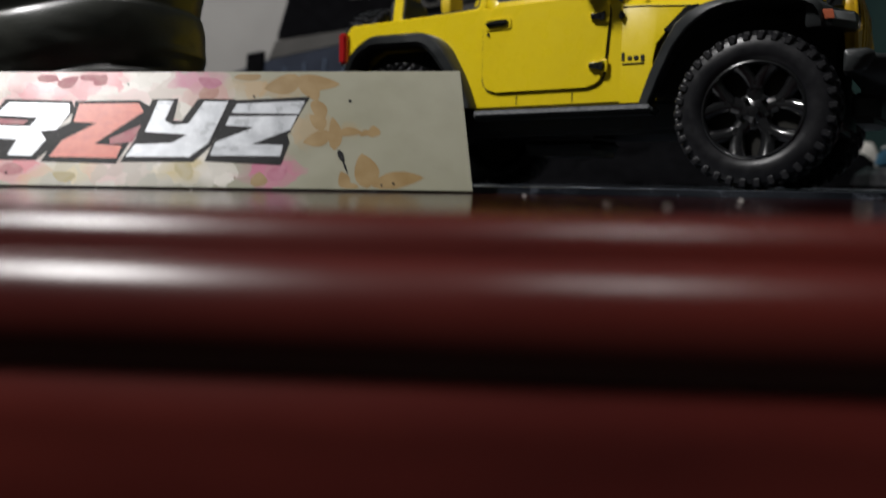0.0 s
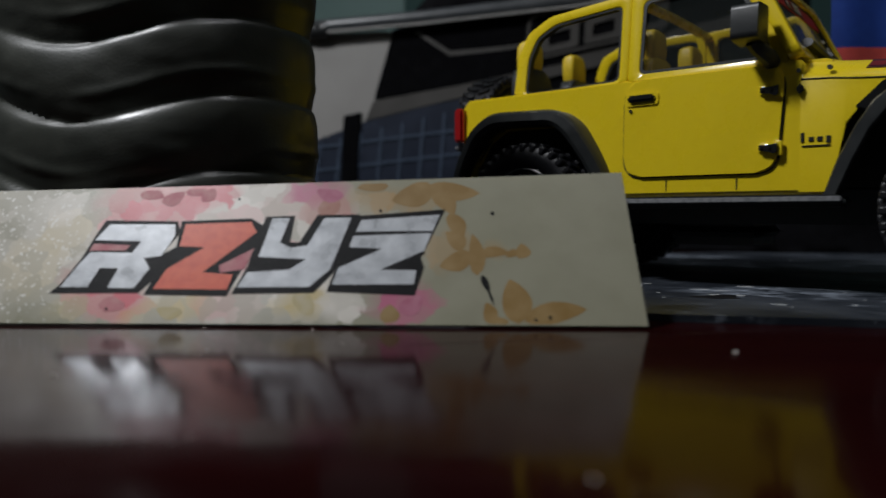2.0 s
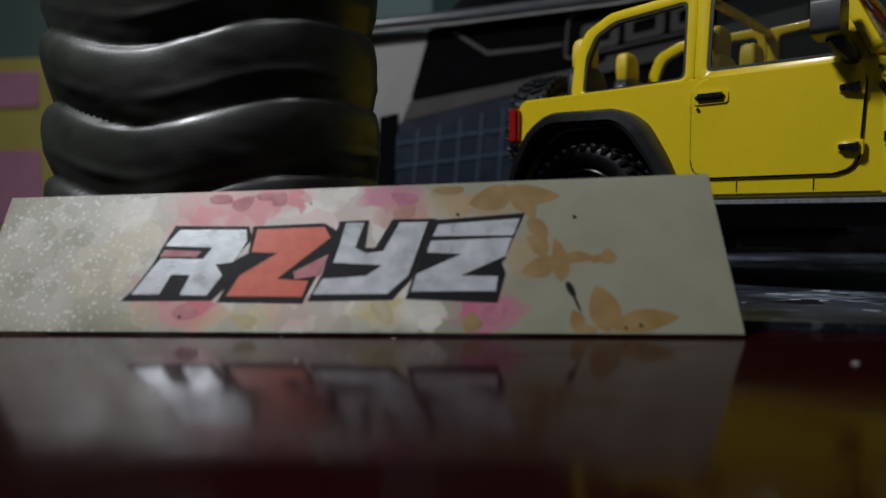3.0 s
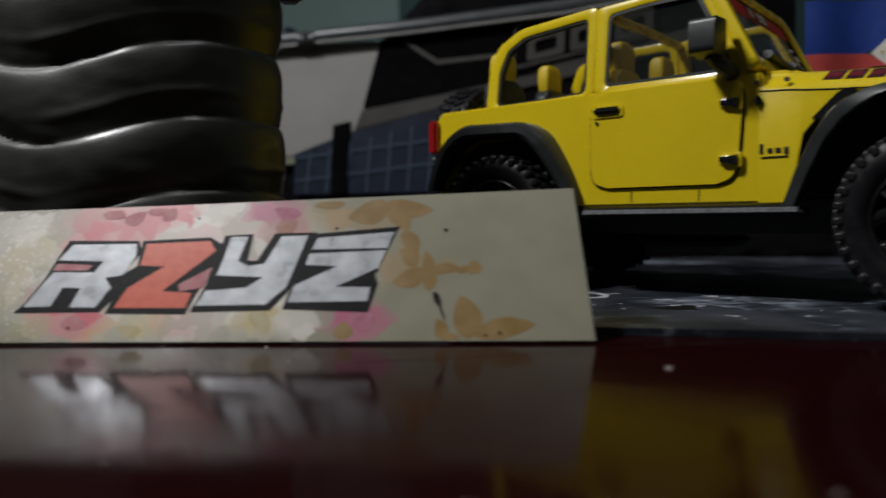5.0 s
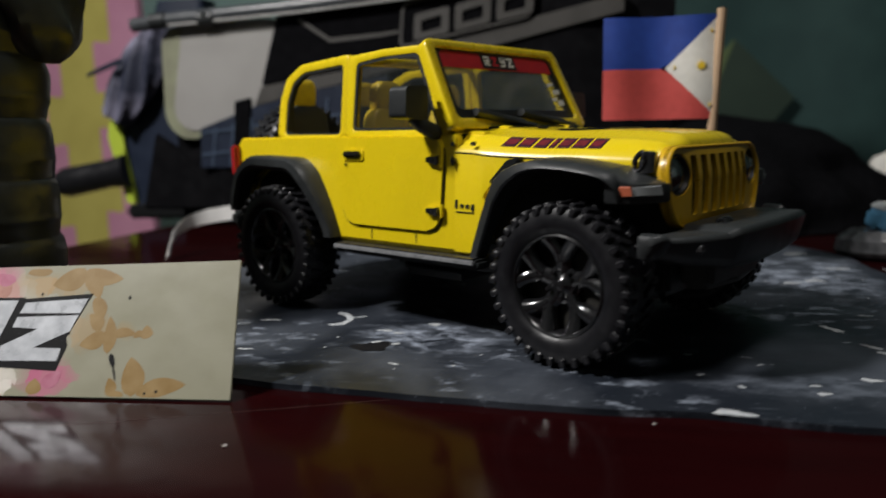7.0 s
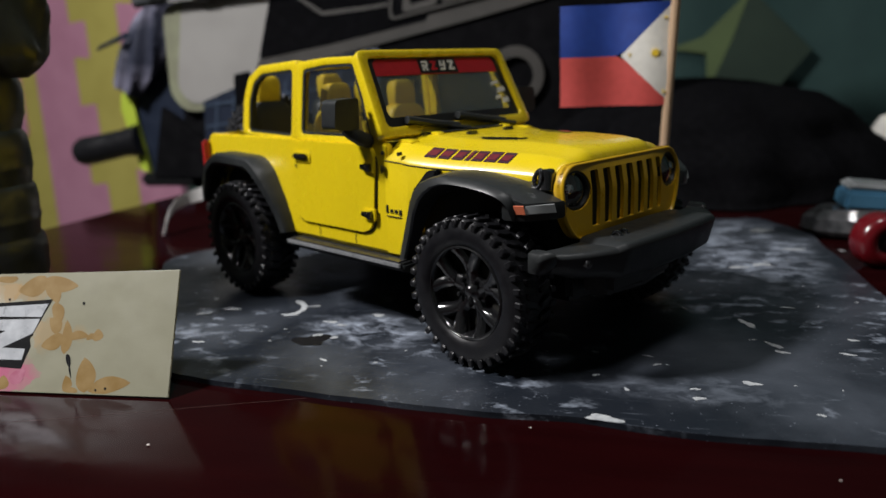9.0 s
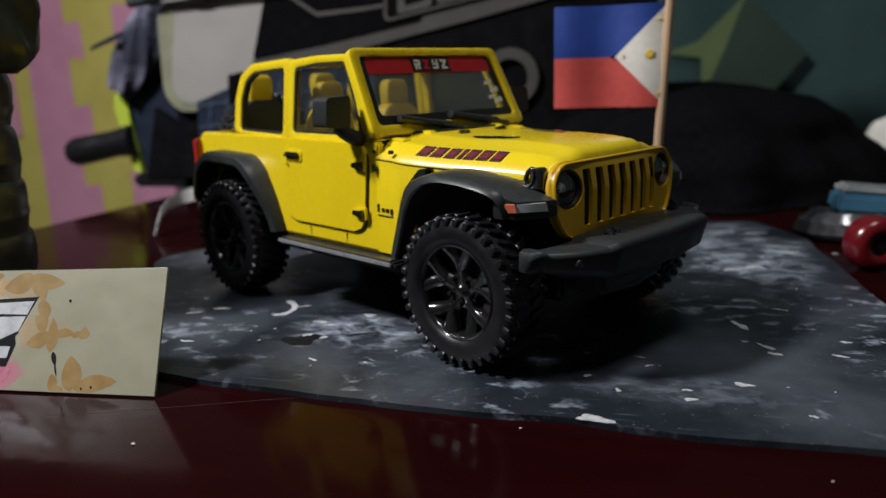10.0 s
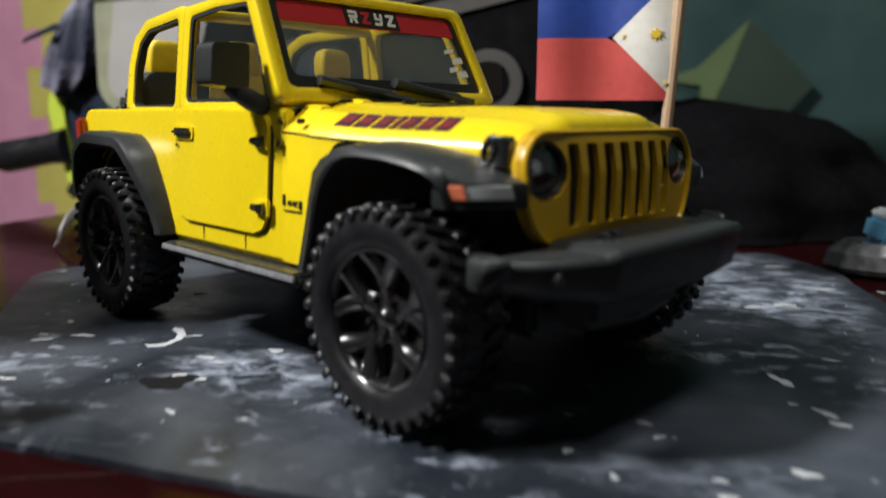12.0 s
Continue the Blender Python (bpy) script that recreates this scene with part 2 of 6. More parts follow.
def slate_material():
    """Black worn rubber sheet with chalky rubbed patches, scuffs, fine scratches and specks."""
    m = material("worn_black_sheet", (0.016, 0.0195, 0.025), 0.42, bump=0.00006, bump_scale=1200, rough_var=0.12, scale=90)
    nt = m.node_tree
    bsdf = nt.nodes["Principled BSDF"]
    tc = nt.nodes.new("ShaderNodeTexCoord")

    def layer(scale, detail, twist, lo, hi, stretch=(1, 1, 1), turn=0.0, rough=0.55):
        mp = nt.nodes.new("ShaderNodeMapping")
        mp.inputs["Rotation"].default_value = (0, 0, radians(turn))
        mp.inputs["Scale"].default_value = stretch
        nt.links.new(tc.outputs["Object"], mp.inputs["Vector"])
        n = nt.nodes.new("ShaderNodeTexNoise")
        n.inputs["Scale"].default_value, n.inputs["Detail"].default_value, n.inputs["Distortion"].default_value, n.inputs["Roughness"].default_value = scale, detail, twist, rough
        nt.links.new(mp.outputs[0], n.inputs["Vector"])
        r = nt.nodes.new("ShaderNodeMapRange")
        r.inputs["From Min"].default_value, r.inputs["From Max"].default_value = lo, hi
        nt.links.new(n.outputs["Fac"], r.inputs["Value"])
        return r.outputs[0]

    haze = math_node(nt, "MULTIPLY", layer(26, 9, 0.3, 0.42, 0.72), 0.155)
    zone = layer(21, 3, 0.0, 0.42, 0.56)
    scuffs = math_node(nt, "MULTIPLY", math_node(nt, "MULTIPLY", layer(150, 10, 0.3, 0.545, 0.68, (0.8, 1.25, 1), -20, 0.66), zone), 0.72)
    scratches = math_node(nt, "MAXIMUM", layer(14, 3, 0.1, 0.66, 0.72, (3, 60, 1), 28), layer(14, 3, 0.1, 0.67, 0.73, (2.5, 55, 1), -38))
    scratches = math_node(nt, "MULTIPLY", scratches, 0.16)
    specks = math_node(nt, "MULTIPLY", layer(1300, 2, 0.0, 0.70, 0.74), 0.35)
    vec = shifted(nt, 120, 0.014, 6)
    rubbed = None
    for cx, cy, rx, ry, f in ((0.041, 0.183, 0.020, 0.013, 1.0), (0.139, 0.275, 0.022, 0.052, 0.9), (0.001, 0.175, 0.012, 0.004, 0.6), (0.073, 0.200, 0.02, 0.006, 0.4), (0.015, 0.262, 0.03, 0.02, 0.6), (0.035, 0.303, 0.035, 0.014, 0.95), (0.115, 0.160, 0.03, 0.008, 0.22)):
        spot = math_node(nt, "MULTIPLY", soft_spot(nt, vec, cx, cy, rx, ry), f)
        rubbed = spot if rubbed is None else math_node(nt, "MAXIMUM", rubbed, spot)
    mottled = math_node(nt, "ADD", math_node(nt, "MULTIPLY", layer(170, 10, 0.5, 0.46, 0.66, (0.8, 1.2, 1), 15, 0.7), 0.90), math_node(nt, "MULTIPLY", layer(60, 6, 0.3, 0.42, 0.64), 0.30))
    chalk = math_node(nt, "MULTIPLY", rubbed, mottled)
    worn = haze
    for more in (scuffs, scratches, specks, chalk):
        worn = math_node(nt, "MAXIMUM", worn, more)
    mix = nt.nodes.new("ShaderNodeMix")
    mix.data_type = "RGBA"
    mix.inputs["A"].default_value, mix.inputs["B"].default_value = (0.0128, 0.0165, 0.0235, 1), (0.43, 0.485, 0.58, 1)
    nt.links.new(worn, mix.inputs["Factor"])
    nt.links.new(mix.outputs["Result"], bsdf.inputs["Base Color"])
    return m


def card_material():
    """Cream card printed with soft watercolour flowers; its far end is dusted with glitter."""
    m = material("floral_card", (0.298, 0.288, 0.208), 0.38, second=(0.270, 0.260, 0.186), scale=160, bump=0.00002, bump_scale=2500, rough_var=0.1)
    nt = m.node_tree
    bsdf = nt.nodes["Principled BSDF"]
    colour = bsdf.inputs["Base Color"].links[0].from_socket
    smooth = shifted(nt, 160, 0.007, 4)
    cells = nt.nodes.new("ShaderNodeTexVoronoi")
    cells.inputs["Scale"].default_value = 330
    nt.links.new(shifted(nt, 420, 0.0030, 2), cells.inputs["Vector"])
    petal = nt.nodes.new("ShaderNodeMix")
    petal.data_type = "VECTOR"
    petal.inputs["Factor"].default_value = 0.55
    nt.links.new(smooth, petal.inputs["A"])
    nt.links.new(cells.outputs["Position"], petal.inputs["B"])
    grain = nt.nodes.new("ShaderNodeSeparateColor")
    nt.links.new(cells.outputs["Color"], grain.inputs["Color"])
    tone = nt.nodes.new("ShaderNodeMapRange")
    tone.inputs["To Min"].default_value, tone.inputs["To Max"].default_value = 0.45, 1.0
    nt.links.new(grain.outputs[0], tone.inputs["Value"])
    white, pink, rose, magenta, lemon, ochre = (0.84, 0.79, 0.73), (0.66, 0.17, 0.20), (0.46, 0.15, 0.13), (0.50, 0.10, 0.22), (0.56, 0.44, 0.17), (0.42, 0.25, 0.085)
    # the broad white wash by the letters is print plus a painted light spot
    for u, v, ru, rv, c, f in ((-58, 13, 36, 16, white, 0.95), (-97, 13, 14, 16, white, 0.5), (-52, 23, 12, 6, white, 0.6), (-70, 23.0, 10, 4.4, pink, 1.0), (-60, 24.5, 6, 3.2, pink, 0.95), (-65, 21, 6, 3.4, pink, 0.75), (-74, 19, 5, 5, pink, 0.7),
                               (-47, 21, 5, 4, rose, 0.35), (-39.5, 20.5, 5, 4.5, rose, 0.75), (-42, 24.5, 6, 3.0, magenta, 0.85), (-55, 19.5, 5, 2.5, pink, 0.30), (-49, 12, 6, 5, pink, 0.55), (-73, 4, 7, 4.4, pink, 1.0), (-78, 7.5, 5, 4, pink, 0.65), (-80, 3, 4, 3, lemon, 0.5),
                               (-62, 3.2, 6, 2.6, lemon, 0.75), (-68, 2, 4, 2, lemon, 0.5), (-41.5, 4.0, 4.2, 3.2, lemon, 0.95), (-46, 3.2, 4, 2, lemon, 0.45), (-52, 3.2, 4, 3, rose, 0.22), (-56, 3, 4, 2.5, pink, 0.3), (-35, 3, 5, 3, white, 0.9), (-25.5, 4.0, 5.4, 4.6, magenta, 0.95), (-31, 2.4, 3, 2, magenta, 0.4),
                               (-83, 17, 6, 6, lemon, 0.35), (-88, 10, 6, 7, lemon, 0.30), (-86, 22, 6, 4, white, 0.7), (-30, 23.5, 7, 3.0, ochre, 0.75), (-19, 13.5, 5.0, 4.4, ochre, 0.55), (-24, 21, 3, 4, ochre, 0.45), (-15, 12.5, 3.4, 2.0, ochre, 0.5), (-12, 13, 2.6, 1.6, ochre, 0.45)):
        spot = soft_spot(nt, petal.outputs[1], u * 0.001, v * 0.001, ru * 0.001, rv * 0.001, 0.55, 1.1)
        amount = math_node(nt, "MULTIPLY", math_node(nt, "MULTIPLY", spot, tone.outputs[0]), f)
        mix = nt.nodes.new("ShaderNodeMix")
        mix.data_type = "RGBA"
        nt.links.new(amount, mix.inputs["Factor"])
        nt.links.new(colour, mix.inputs["A"])
        mix.inputs["B"].default_value = (*c, 1)
        colour = mix.outputs["Result"]
    flakes = nt.nodes.new("ShaderNodeTexVoronoi")
    flakes.inputs["Scale"].default_value = 2600
    tc = nt.nodes.new("ShaderNodeTexCoord")
    nt.links.new(tc.outputs["Object"], flakes.inputs["Vector"])
    fc = nt.nodes.new("ShaderNodeSeparateColor")
    nt.links.new(flakes.outputs["Color"], fc.inputs["Color"])
    lit = math_node(nt, "MULTIPLY", math_node(nt, "GREATER_THAN", fc.outputs[1], 0.92), soft_spot(nt, smooth, -0.096, 0.013, 0.022, 0.02))
    mix = nt.nodes.new("ShaderNodeMix")
    mix.data_type = "RGBA"
    nt.links.new(math_node(nt, "MULTIPLY", lit, 0.6), mix.inputs["Factor"])
    nt.links.new(colour, mix.inputs["A"])
    mix.inputs["B"].default_value = (0.88, 0.87, 0.84, 1)
    nt.links.new(mix.outputs["Result"], bsdf.inputs["Base Color"])
    return m


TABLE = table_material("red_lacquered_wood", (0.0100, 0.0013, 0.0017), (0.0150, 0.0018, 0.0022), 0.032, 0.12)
EDGE = table_material("brighter_red_lacquer", (0.100, 0.015, 0.011), (0.055, 0.008, 0.007), 0.40, 0.28)
SLATE = slate_material()
FLORAL = card_material()


# ---- mesh helpers ----
def mesh_of(name, bm, mat, angle=35):
    bmesh.ops.recalc_face_normals(bm, faces=bm.faces)
    me = bpy.data.meshes.new(name)
    bm.to_mesh(me)
    bm.free()
    for p in me.polygons:
        p.use_smooth = True
    me.set_sharp_from_angle(angle=radians(angle))
    me.materials.append(mat)
    return me


def part(name, bm, mat, parent, label="", angle=35):
    ob = new(name, mesh_of(name, bm, mat, angle))
    ob.parent = parent
    return tagged(ob, label)


def thing(name, place, label, category, group="", kind=""):
    """An empty at a thing's base, to which its parts belong; place is a matrix."""
    ob = new(name)
    ob.empty_display_size = 0.01
    ob.matrix_world = place
    return tagged(ob, label, category, group, kind)


def solid(name, bm, mat, place, label, category, group="", kind="", angle=35):
    ob = new(name, mesh_of(name, bm, mat, angle))
    ob.matrix_world = place
    return tagged(ob, label, category, group, kind)


def bevelled(bm, size, segments=2, faces=None):
    if size:
        bmesh.ops.bevel(bm, geom=list(bm.edges), offset=size, segments=segments, affect="EDGES", clamp_overlap=True)
    return bm


def box(x0, x1, y0, y1, z0, z1, bevel=0.0, bm=None, segments=2):
    own = bmesh.new()
    bmesh.ops.create_cube(own, size=1.0)
    for v in own.verts:
        v.co = Vector(((x0 + x1) / 2 + v.co.x * (x1 - x0), (y0 + y1) / 2 + v.co.y * (y1 - y0), (z0 + z1) / 2 + v.co.z * (z1 - z0)))
    bevelled(own, bevel, segments)
    return merge(bm, own)


def merge(bm, own, matrix=None):
    """Adds the mesh own to bm (or gives own back where there is none)."""
    if matrix is not None:
        bmesh.ops.transform(own, matrix=matrix, verts=own.verts)
    if bm is None:
        return own
    me = bpy.data.meshes.new("join")
    own.to_mesh(me)
    own.free()
    bm.from_mesh(me)
    bpy.data.meshes.remove(me)
    return bm


def loft(sections, closed=True, caps=True, bm=None):
    """A skin over sections: lists of points of equal length."""
    own = bmesh.new()
    rows = [[own.verts.new(p) for p in s] for s in sections]
    n = len(rows[0])
    for r, q in zip(rows, rows[1:]):
        for i in range(n if closed else n - 1):
            j = (i + 1) % n
            own.faces.new((r[i], r[j], q[j], q[i]))
    if caps and closed:
        own.faces.new(rows[0])
        own.faces.new(rows[-1])
    return merge(bm, own)


def prism(points, y0, y1, axis="y", bevel=0.0, bm=None, segments=2):
    """A flat outline (two coordinates a point) drawn out along an axis from y0 to y1."""
    place = {"x": lambda p, t: (t, p[0], p[1]), "y": lambda p, t: (p[0], t, p[1]), "z": lambda p, t: (p[0], p[1], t)}[axis]
    own = bmesh.new()
    lo = [own.verts.new(place(p, y0)) for p in points]
    hi = [own.verts.new(place(p, y1)) for p in points]
    own.faces.new(lo)
    own.faces.new(hi)
    for i in range(len(points)):
        j = (i + 1) % len(points)
        own.faces.new((lo[i], lo[j], hi[j], hi[i]))
    bevelled(own, bevel, segments)
    return merge(bm, own)


def ring(outer, inner, y0, y1, axis="y", bevel=0.0, bm=None):
    """A frame between two outlines of equally many points, drawn out along an axis, its edges softened."""
    place = {"x": lambda p, t: (t, p[0], p[1]), "y": lambda p, t: (p[0], t, p[1]), "z": lambda p, t: (p[0], p[1], t)}[axis]
    sections = []
    for o, i in zip(outer, inner):
        o, i = Vector(o), Vector(i)
        d = (i - o).normalized() * min(bevel, (i - o).length * 0.4)
        if bevel:
            k = bevel * 0.3
            sec = [(o, y0 + bevel), (o, y1 - bevel), (o + d * 0.3, y1 - k), (o + d, y1), (i - d, y1), (i - d * 0.3, y1 - k),
                   (i, y1 - bevel), (i, y0 + bevel), (i - d * 0.3, y0 + k), (i - d, y0), (o + d, y0), (o + d * 0.3, y0 + k)]
        else:
            sec = [(o, y0), (o, y1), (i, y1), (i, y0)]
        sections.append([place(p, t) for p, t in sec])
    return loft(sections + sections[:1], caps=False, bm=bm)


def rounded(points, radius, steps=4):
    """The outline with its corners rounded."""
    out = []
    n = len(points)
    for i in range(n):
        p, a, b = Vector(points[i]), Vector(points[i - 1]), Vector(points[(i + 1) % n])
        da, db = (a - p), (b - p)
        r = min(radius, da.length * 0.45, db.length * 0.45)
        s, e = p + da.normalized() * r, p + db.normalized() * r
        for k in range(steps + 1):
            t = k / steps
            out.append(tuple(s * (1 - t) ** 2 + p * 2 * t * (1 - t) + e * t * t))
    return out


def rect(x0, x1, z0, z1, radius=0.0, steps=4):
    pts = [(x0, z0), (x1, z0), (x1, z1), (x0, z1)]
    return rounded(pts, radius, steps) if radius else pts


def disc(cx, cz, r, n=28):
    return [(cx + r * math.cos(2 * math.pi * k / n), cz + r * math.sin(2 * math.pi * k / n)) for k in range(n)]


def sweep(path, half, bm=None, sides=8, squash=1.0, taper=None):
    """A round bar along a path of points."""
    pts = [Vector(p) for p in path]
    sections = []
    for i, p in enumerate(pts):
        d = (pts[min(i + 1, len(pts) - 1)] - pts[max(i - 1, 0)]).normalized()
        side = d.cross(Vector((0, 0, 1)))
        if side.length < 0.05:
            side = d.cross(Vector((0, 1, 0)))
        side.normalize()
        up = side.cross(d)
        r = half * (taper[i] if taper else 1)
        sections.append([p + side * r * math.cos(2 * math.pi * k / sides) + up * r * squash * math.sin(2 * math.pi * k / sides) for k in range(sides)])
    return loft(sections, bm=bm)


def revolve(profile, n=48, axis="y", bm=None, closed_profile=True):
    """Turns a profile of (distance along the axis, radius) round the axis."""
    sections = []
    for k in range(n):
        c, s = math.cos(2 * math.pi * k / n), math.sin(2 * math.pi * k / n)
        if axis == "y":
            sections.append([(r * c, y, r * s) for y, r in profile])
        elif axis == "x":
            sections.append([(y, r * c, r * s) for y, r in profile])
        else:
            sections.append([(r * c, r * s, y) for y, r in profile])
    own = bmesh.new()
    rows = [[own.verts.new(p) for p in s] for s in sections]
    m = len(profile)
    for a in range(n):
        b = (a + 1) % n
        for i in range(m if closed_profile else m - 1):
            j = (i + 1) % m
            own.faces.new((rows[a][i], rows[a][j], rows[b][j], rows[b][i]))
    bmesh.ops.remove_doubles(own, verts=own.verts, dist=1e-7)
    return merge(bm, own)


def blob(cx, cy, rx, ry, turn, seed, n=22, rough=0.16):
    """An uneven round outline."""
    rnd = random.Random(seed)
    ph = [rnd.uniform(0, 6.28) for _ in range(4)]
    out = []
    c, s = math.cos(radians(turn)), math.sin(radians(turn))
    for k in range(n):
        t = 2 * math.pi * k / n
        f = 1 + rough * (math.sin(2 * t + ph[0]) * 0.6 + math.sin(3 * t + ph[1]) * 0.5 + math.sin(5 * t + ph[2]) * 0.35)
        x, y = rx * f * math.cos(t), ry * f * math.sin(t)
        out.append((cx + c * x - s * y, cy + s * x + c * y))
    return out


# ---- the room ----
floor = solid("floor", box(-1.6, 1.9, -1.9, 1.3, -0.80, -0.75), FLOOR, ROOM, "dim grey tiled floor under the table", "floor", kind="structure")
ceiling = solid("ceiling", box(-1.6, 1.9, -1.9, 1.3, 1.75, 1.80), PLASTER, ROOM, "plain pale plaster ceiling", "ceiling", kind="structure")
solid("wall_north", box(-1.6, 1.9, 0.86, 0.92, -0.75, 1.75), TEAL, ROOM, "teal painted wall behind the table", "wall", kind="structure")
solid("wall_south", box(-1.6, 1.9, -1.9, -1.84, -0.75, 1.75), PLASTER, ROOM, "plain plaster wall", "wall", kind="structure")
solid("wall_east", box(1.84, 1.9, -1.84, 0.86, -0.75, 1.75), PLASTER, ROOM, "plain plaster wall", "wall", kind="structure")
solid("wall_west", box(-1.6, -1.54, -1.84, 0.86, -0.75, 1.75), PLASTER, ROOM, "plain plaster wall", "wall", kind="structure")

table = thing("table", ROOM, "glossy dark red lacquered wooden table with fine dust", "table")
FRONT, SKEW = 0.0612, -0.050      # where the flat top ends; how far the front edge runs askew


def along(profile):
    """A profile across the table (b, z), drawn out along its front edge from the slanting end to the other."""
    left = [((-0.2240 + 0.1024 * (b + 0.45)) / (1 - 0.1024 * SKEW), b, z) for b, z in profile]
    return loft([[(a, b + (SKEW * a if b < 0.5 else 0.0), z) for a, b, z in left], [(0.75, b + (SKEW * 0.75 if b < 0.5 else 0.0), z) for b, z in profile]])


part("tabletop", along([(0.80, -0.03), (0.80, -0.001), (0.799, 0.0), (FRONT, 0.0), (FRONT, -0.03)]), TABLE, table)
edge = [(FRONT, -0.03), (FRONT, 0.0)]
edge += [(FRONT - 0.0034 * math.sin(radians(k * 7)), -0.0034 * (1 - math.cos(radians(k * 7)))) for k in range(1, 11)]      # upper roll
edge += [(0.0576, -0.0031), (0.0570, -0.0034)]      # quirk
edge += [(0.0594 - 0.0052 * math.sin(radians(k * 9)), -0.0080 + 0.0052 * math.cos(radians(k * 9))) for k in range(3, 14)]      # lower roll
edge += [(0.0544, -0.0112), (0.0536, -0.0122), (0.0530, -0.0140), (0.0524, -0.0165), (0.0516, -0.0190), (0.0512, -0.0290), (0.0520, -0.03)]
part("edge_moulding", along(edge), EDGE, table, "brighter red rounded front moulding", 32)
for x, y in ((-0.12, 0.11), (0.71, 0.11), (0.71, 0.76), (-0.05, 0.76)):
    part("leg", box(x - 0.025, x + 0.025, y - 0.025, y + 0.025, -0.75, -0.03, 0.003), TABLE, table)

part("scratch", prism([(-0.0200, 0.1240), (-0.0030, 0.12965), (0.0258, 0.14063), (0.0400, 0.14600), (0.0400, 0.14609), (0.0258, 0.14073), (-0.0030, 0.12974)], 0.0, 0.00003, "z"), SCRATCH, table, "fine pale scratch")


# ---- the black sheet under the car ----
def wavy(points, step=0.005, sway=0.0008):
    """The outline in short steps, with a slow uneven sway."""
    out = []
    for (x0, y0), (x1, y1) in zip(points, points[1:] + points[:1]):
        n = max(1, int(math.hypot(x1 - x0, y1 - y0) / step))
        for k in range(n):
            x, y = x0 + (x1 - x0) * k / n, y0 + (y1 - y0) * k / n
            out.append((x + sway * noise.noise(Vector((x * 70, y * 70, 1.3))), y + sway * noise.noise(Vector((x * 70, y * 70, 7.9)))))
    return out


MAT = 0.0012
sheet_outline = rounded([(0.000, 0.1520), (0.0245, 0.1475), (0.0495, 0.1455), (0.0774, 0.1437), (0.0926, 0.1442), (0.1023, 0.1426), (0.1115, 0.1412), (0.1430, 0.1416), (0.1720, 0.1420),
                         (0.1660, 0.222), (0.1640, 0.268), (0.1630, 0.300), (0.1500, 0.330), (0.1380, 0.326), (0.060, 0.335), (-0.020, 0.302), (-0.057, 0.243), (-0.025, 0.192)], 0.008)
sheet = thing("craft_sheet", ROOM, "thin black worn craft sheet with white paint splashes", "mat")
part("sheet", prism(wavy(sheet_outline, 0.004, 0.0009), 0.00002, MAT, "z", 0.0004), SLATE, sheet)
rnd = random.Random(11)
splashes = [(0.0286, 0.1871, 1.6, 0.8, 8), (0.0320, 0.1852, 1.1, 0.7, 0), (0.0390, 0.1938, 1.7, 1.0, 6), (0.0014, 0.2308, 1.4, 1.2, 0), (-0.0027, 0.1935, 2.0, 0.5, 12), (0.0289, 0.1775, 1.0, 0.8, 30), (0.0336, 0.1765, 1.0, 0.6, 0),
            (0.0976, 0.1446, 2.6, 1.5, -4), (0.0946, 0.1764, 0.8, 0.6, 0), (0.1057, 0.1758, 1.0, 0.4, -30), (0.1248, 0.1642, 1.6, 0.9, 5), (0.1142, 0.1599, 0.8, 0.5, 0), (0.1145, 0.1557, 1.1, 0.7, -10), (0.1015, 0.1577, 0.9, 0.35, -50), (0.0953, 0.1638, 0.8, 0.6, 0),
            (0.1333, 0.1822, 1.3, 0.7, -30), (0.1325, 0.1860, 2.2, 0.4, -60), (0.1288, 0.1998, 3.0, 0.35, -70), (0.1495, 0.1917, 1.2, 0.5, 0), (0.1529, 0.2765, 2.8, 1.2, 0), (0.1400, 0.2560, 2.2, 1.6, 20), (0.1330, 0.2520, 2.6, 1.2, 25), (0.1470, 0.3050, 4.0, 2.0, 0)]
hook = [(0.0118, 0.2031), (0.0141, 0.2025), (0.0172, 0.1985), (0.0179, 0.1955), (0.0172, 0.1910), (0.0145, 0.1898), (0.0128, 0.1912), (0.0148, 0.1916), (0.0160, 0.1930), (0.0164, 0.1955), (0.0150, 0.1990), (0.0122, 0.2014)]
part("paint_splash", prism(hook, MAT, MAT + 0.00006, "z"), PAINT_CHIP, sheet)
for k in range(110):
    small = rnd.random() < 0.6
    splashes.append((rnd.uniform(-0.05, 0.168), rnd.uniform(0.152, 0.30), rnd.uniform(0.15, 0.45) if small else rnd.uniform(0.4, 1.7), rnd.uniform(0.1, 0.3) if small else rnd.uniform(0.12, 0.4), rnd.uniform(-60, 30)))
for k, (a, b, rx, ry, turn) in enumerate(splashes):
    part("paint_splash", prism(blob(a, b, rx / 1000, max(ry, 0.32 * rx) / 1000, turn, 40 + k, 18, 0.42), MAT, MAT + 0.00006, "z"), PAINT_CHIP, sheet)


# ---- the lettered card ----
card_place = ROOM @ Matrix.Translation((0.0012, 0.1398, 0.0004)) @ pose(0, 0, 0, 0, 0, 4.7) @ pose(0, 0, 0, 90 - 30.6, 0, 0) @ Matrix.Scale(0.951, 4)
MM = 0.001
card = thing("lettered_card", card_place, "cream floral card strip with hand-drawn silver and orange letters, leaning upright", "card")
# in the card's own axes x runs along it, y up its face, z out of the face
part("board", prism([(-0.108, 0.0), (0.0118, 0.0), (0.0100, 0.0280), (-0.02, 0.0270), (-0.06, 0.0258), (-0.108, 0.0248)], -0.0006, 0.0, "z", 0.0001), FLORAL, card)


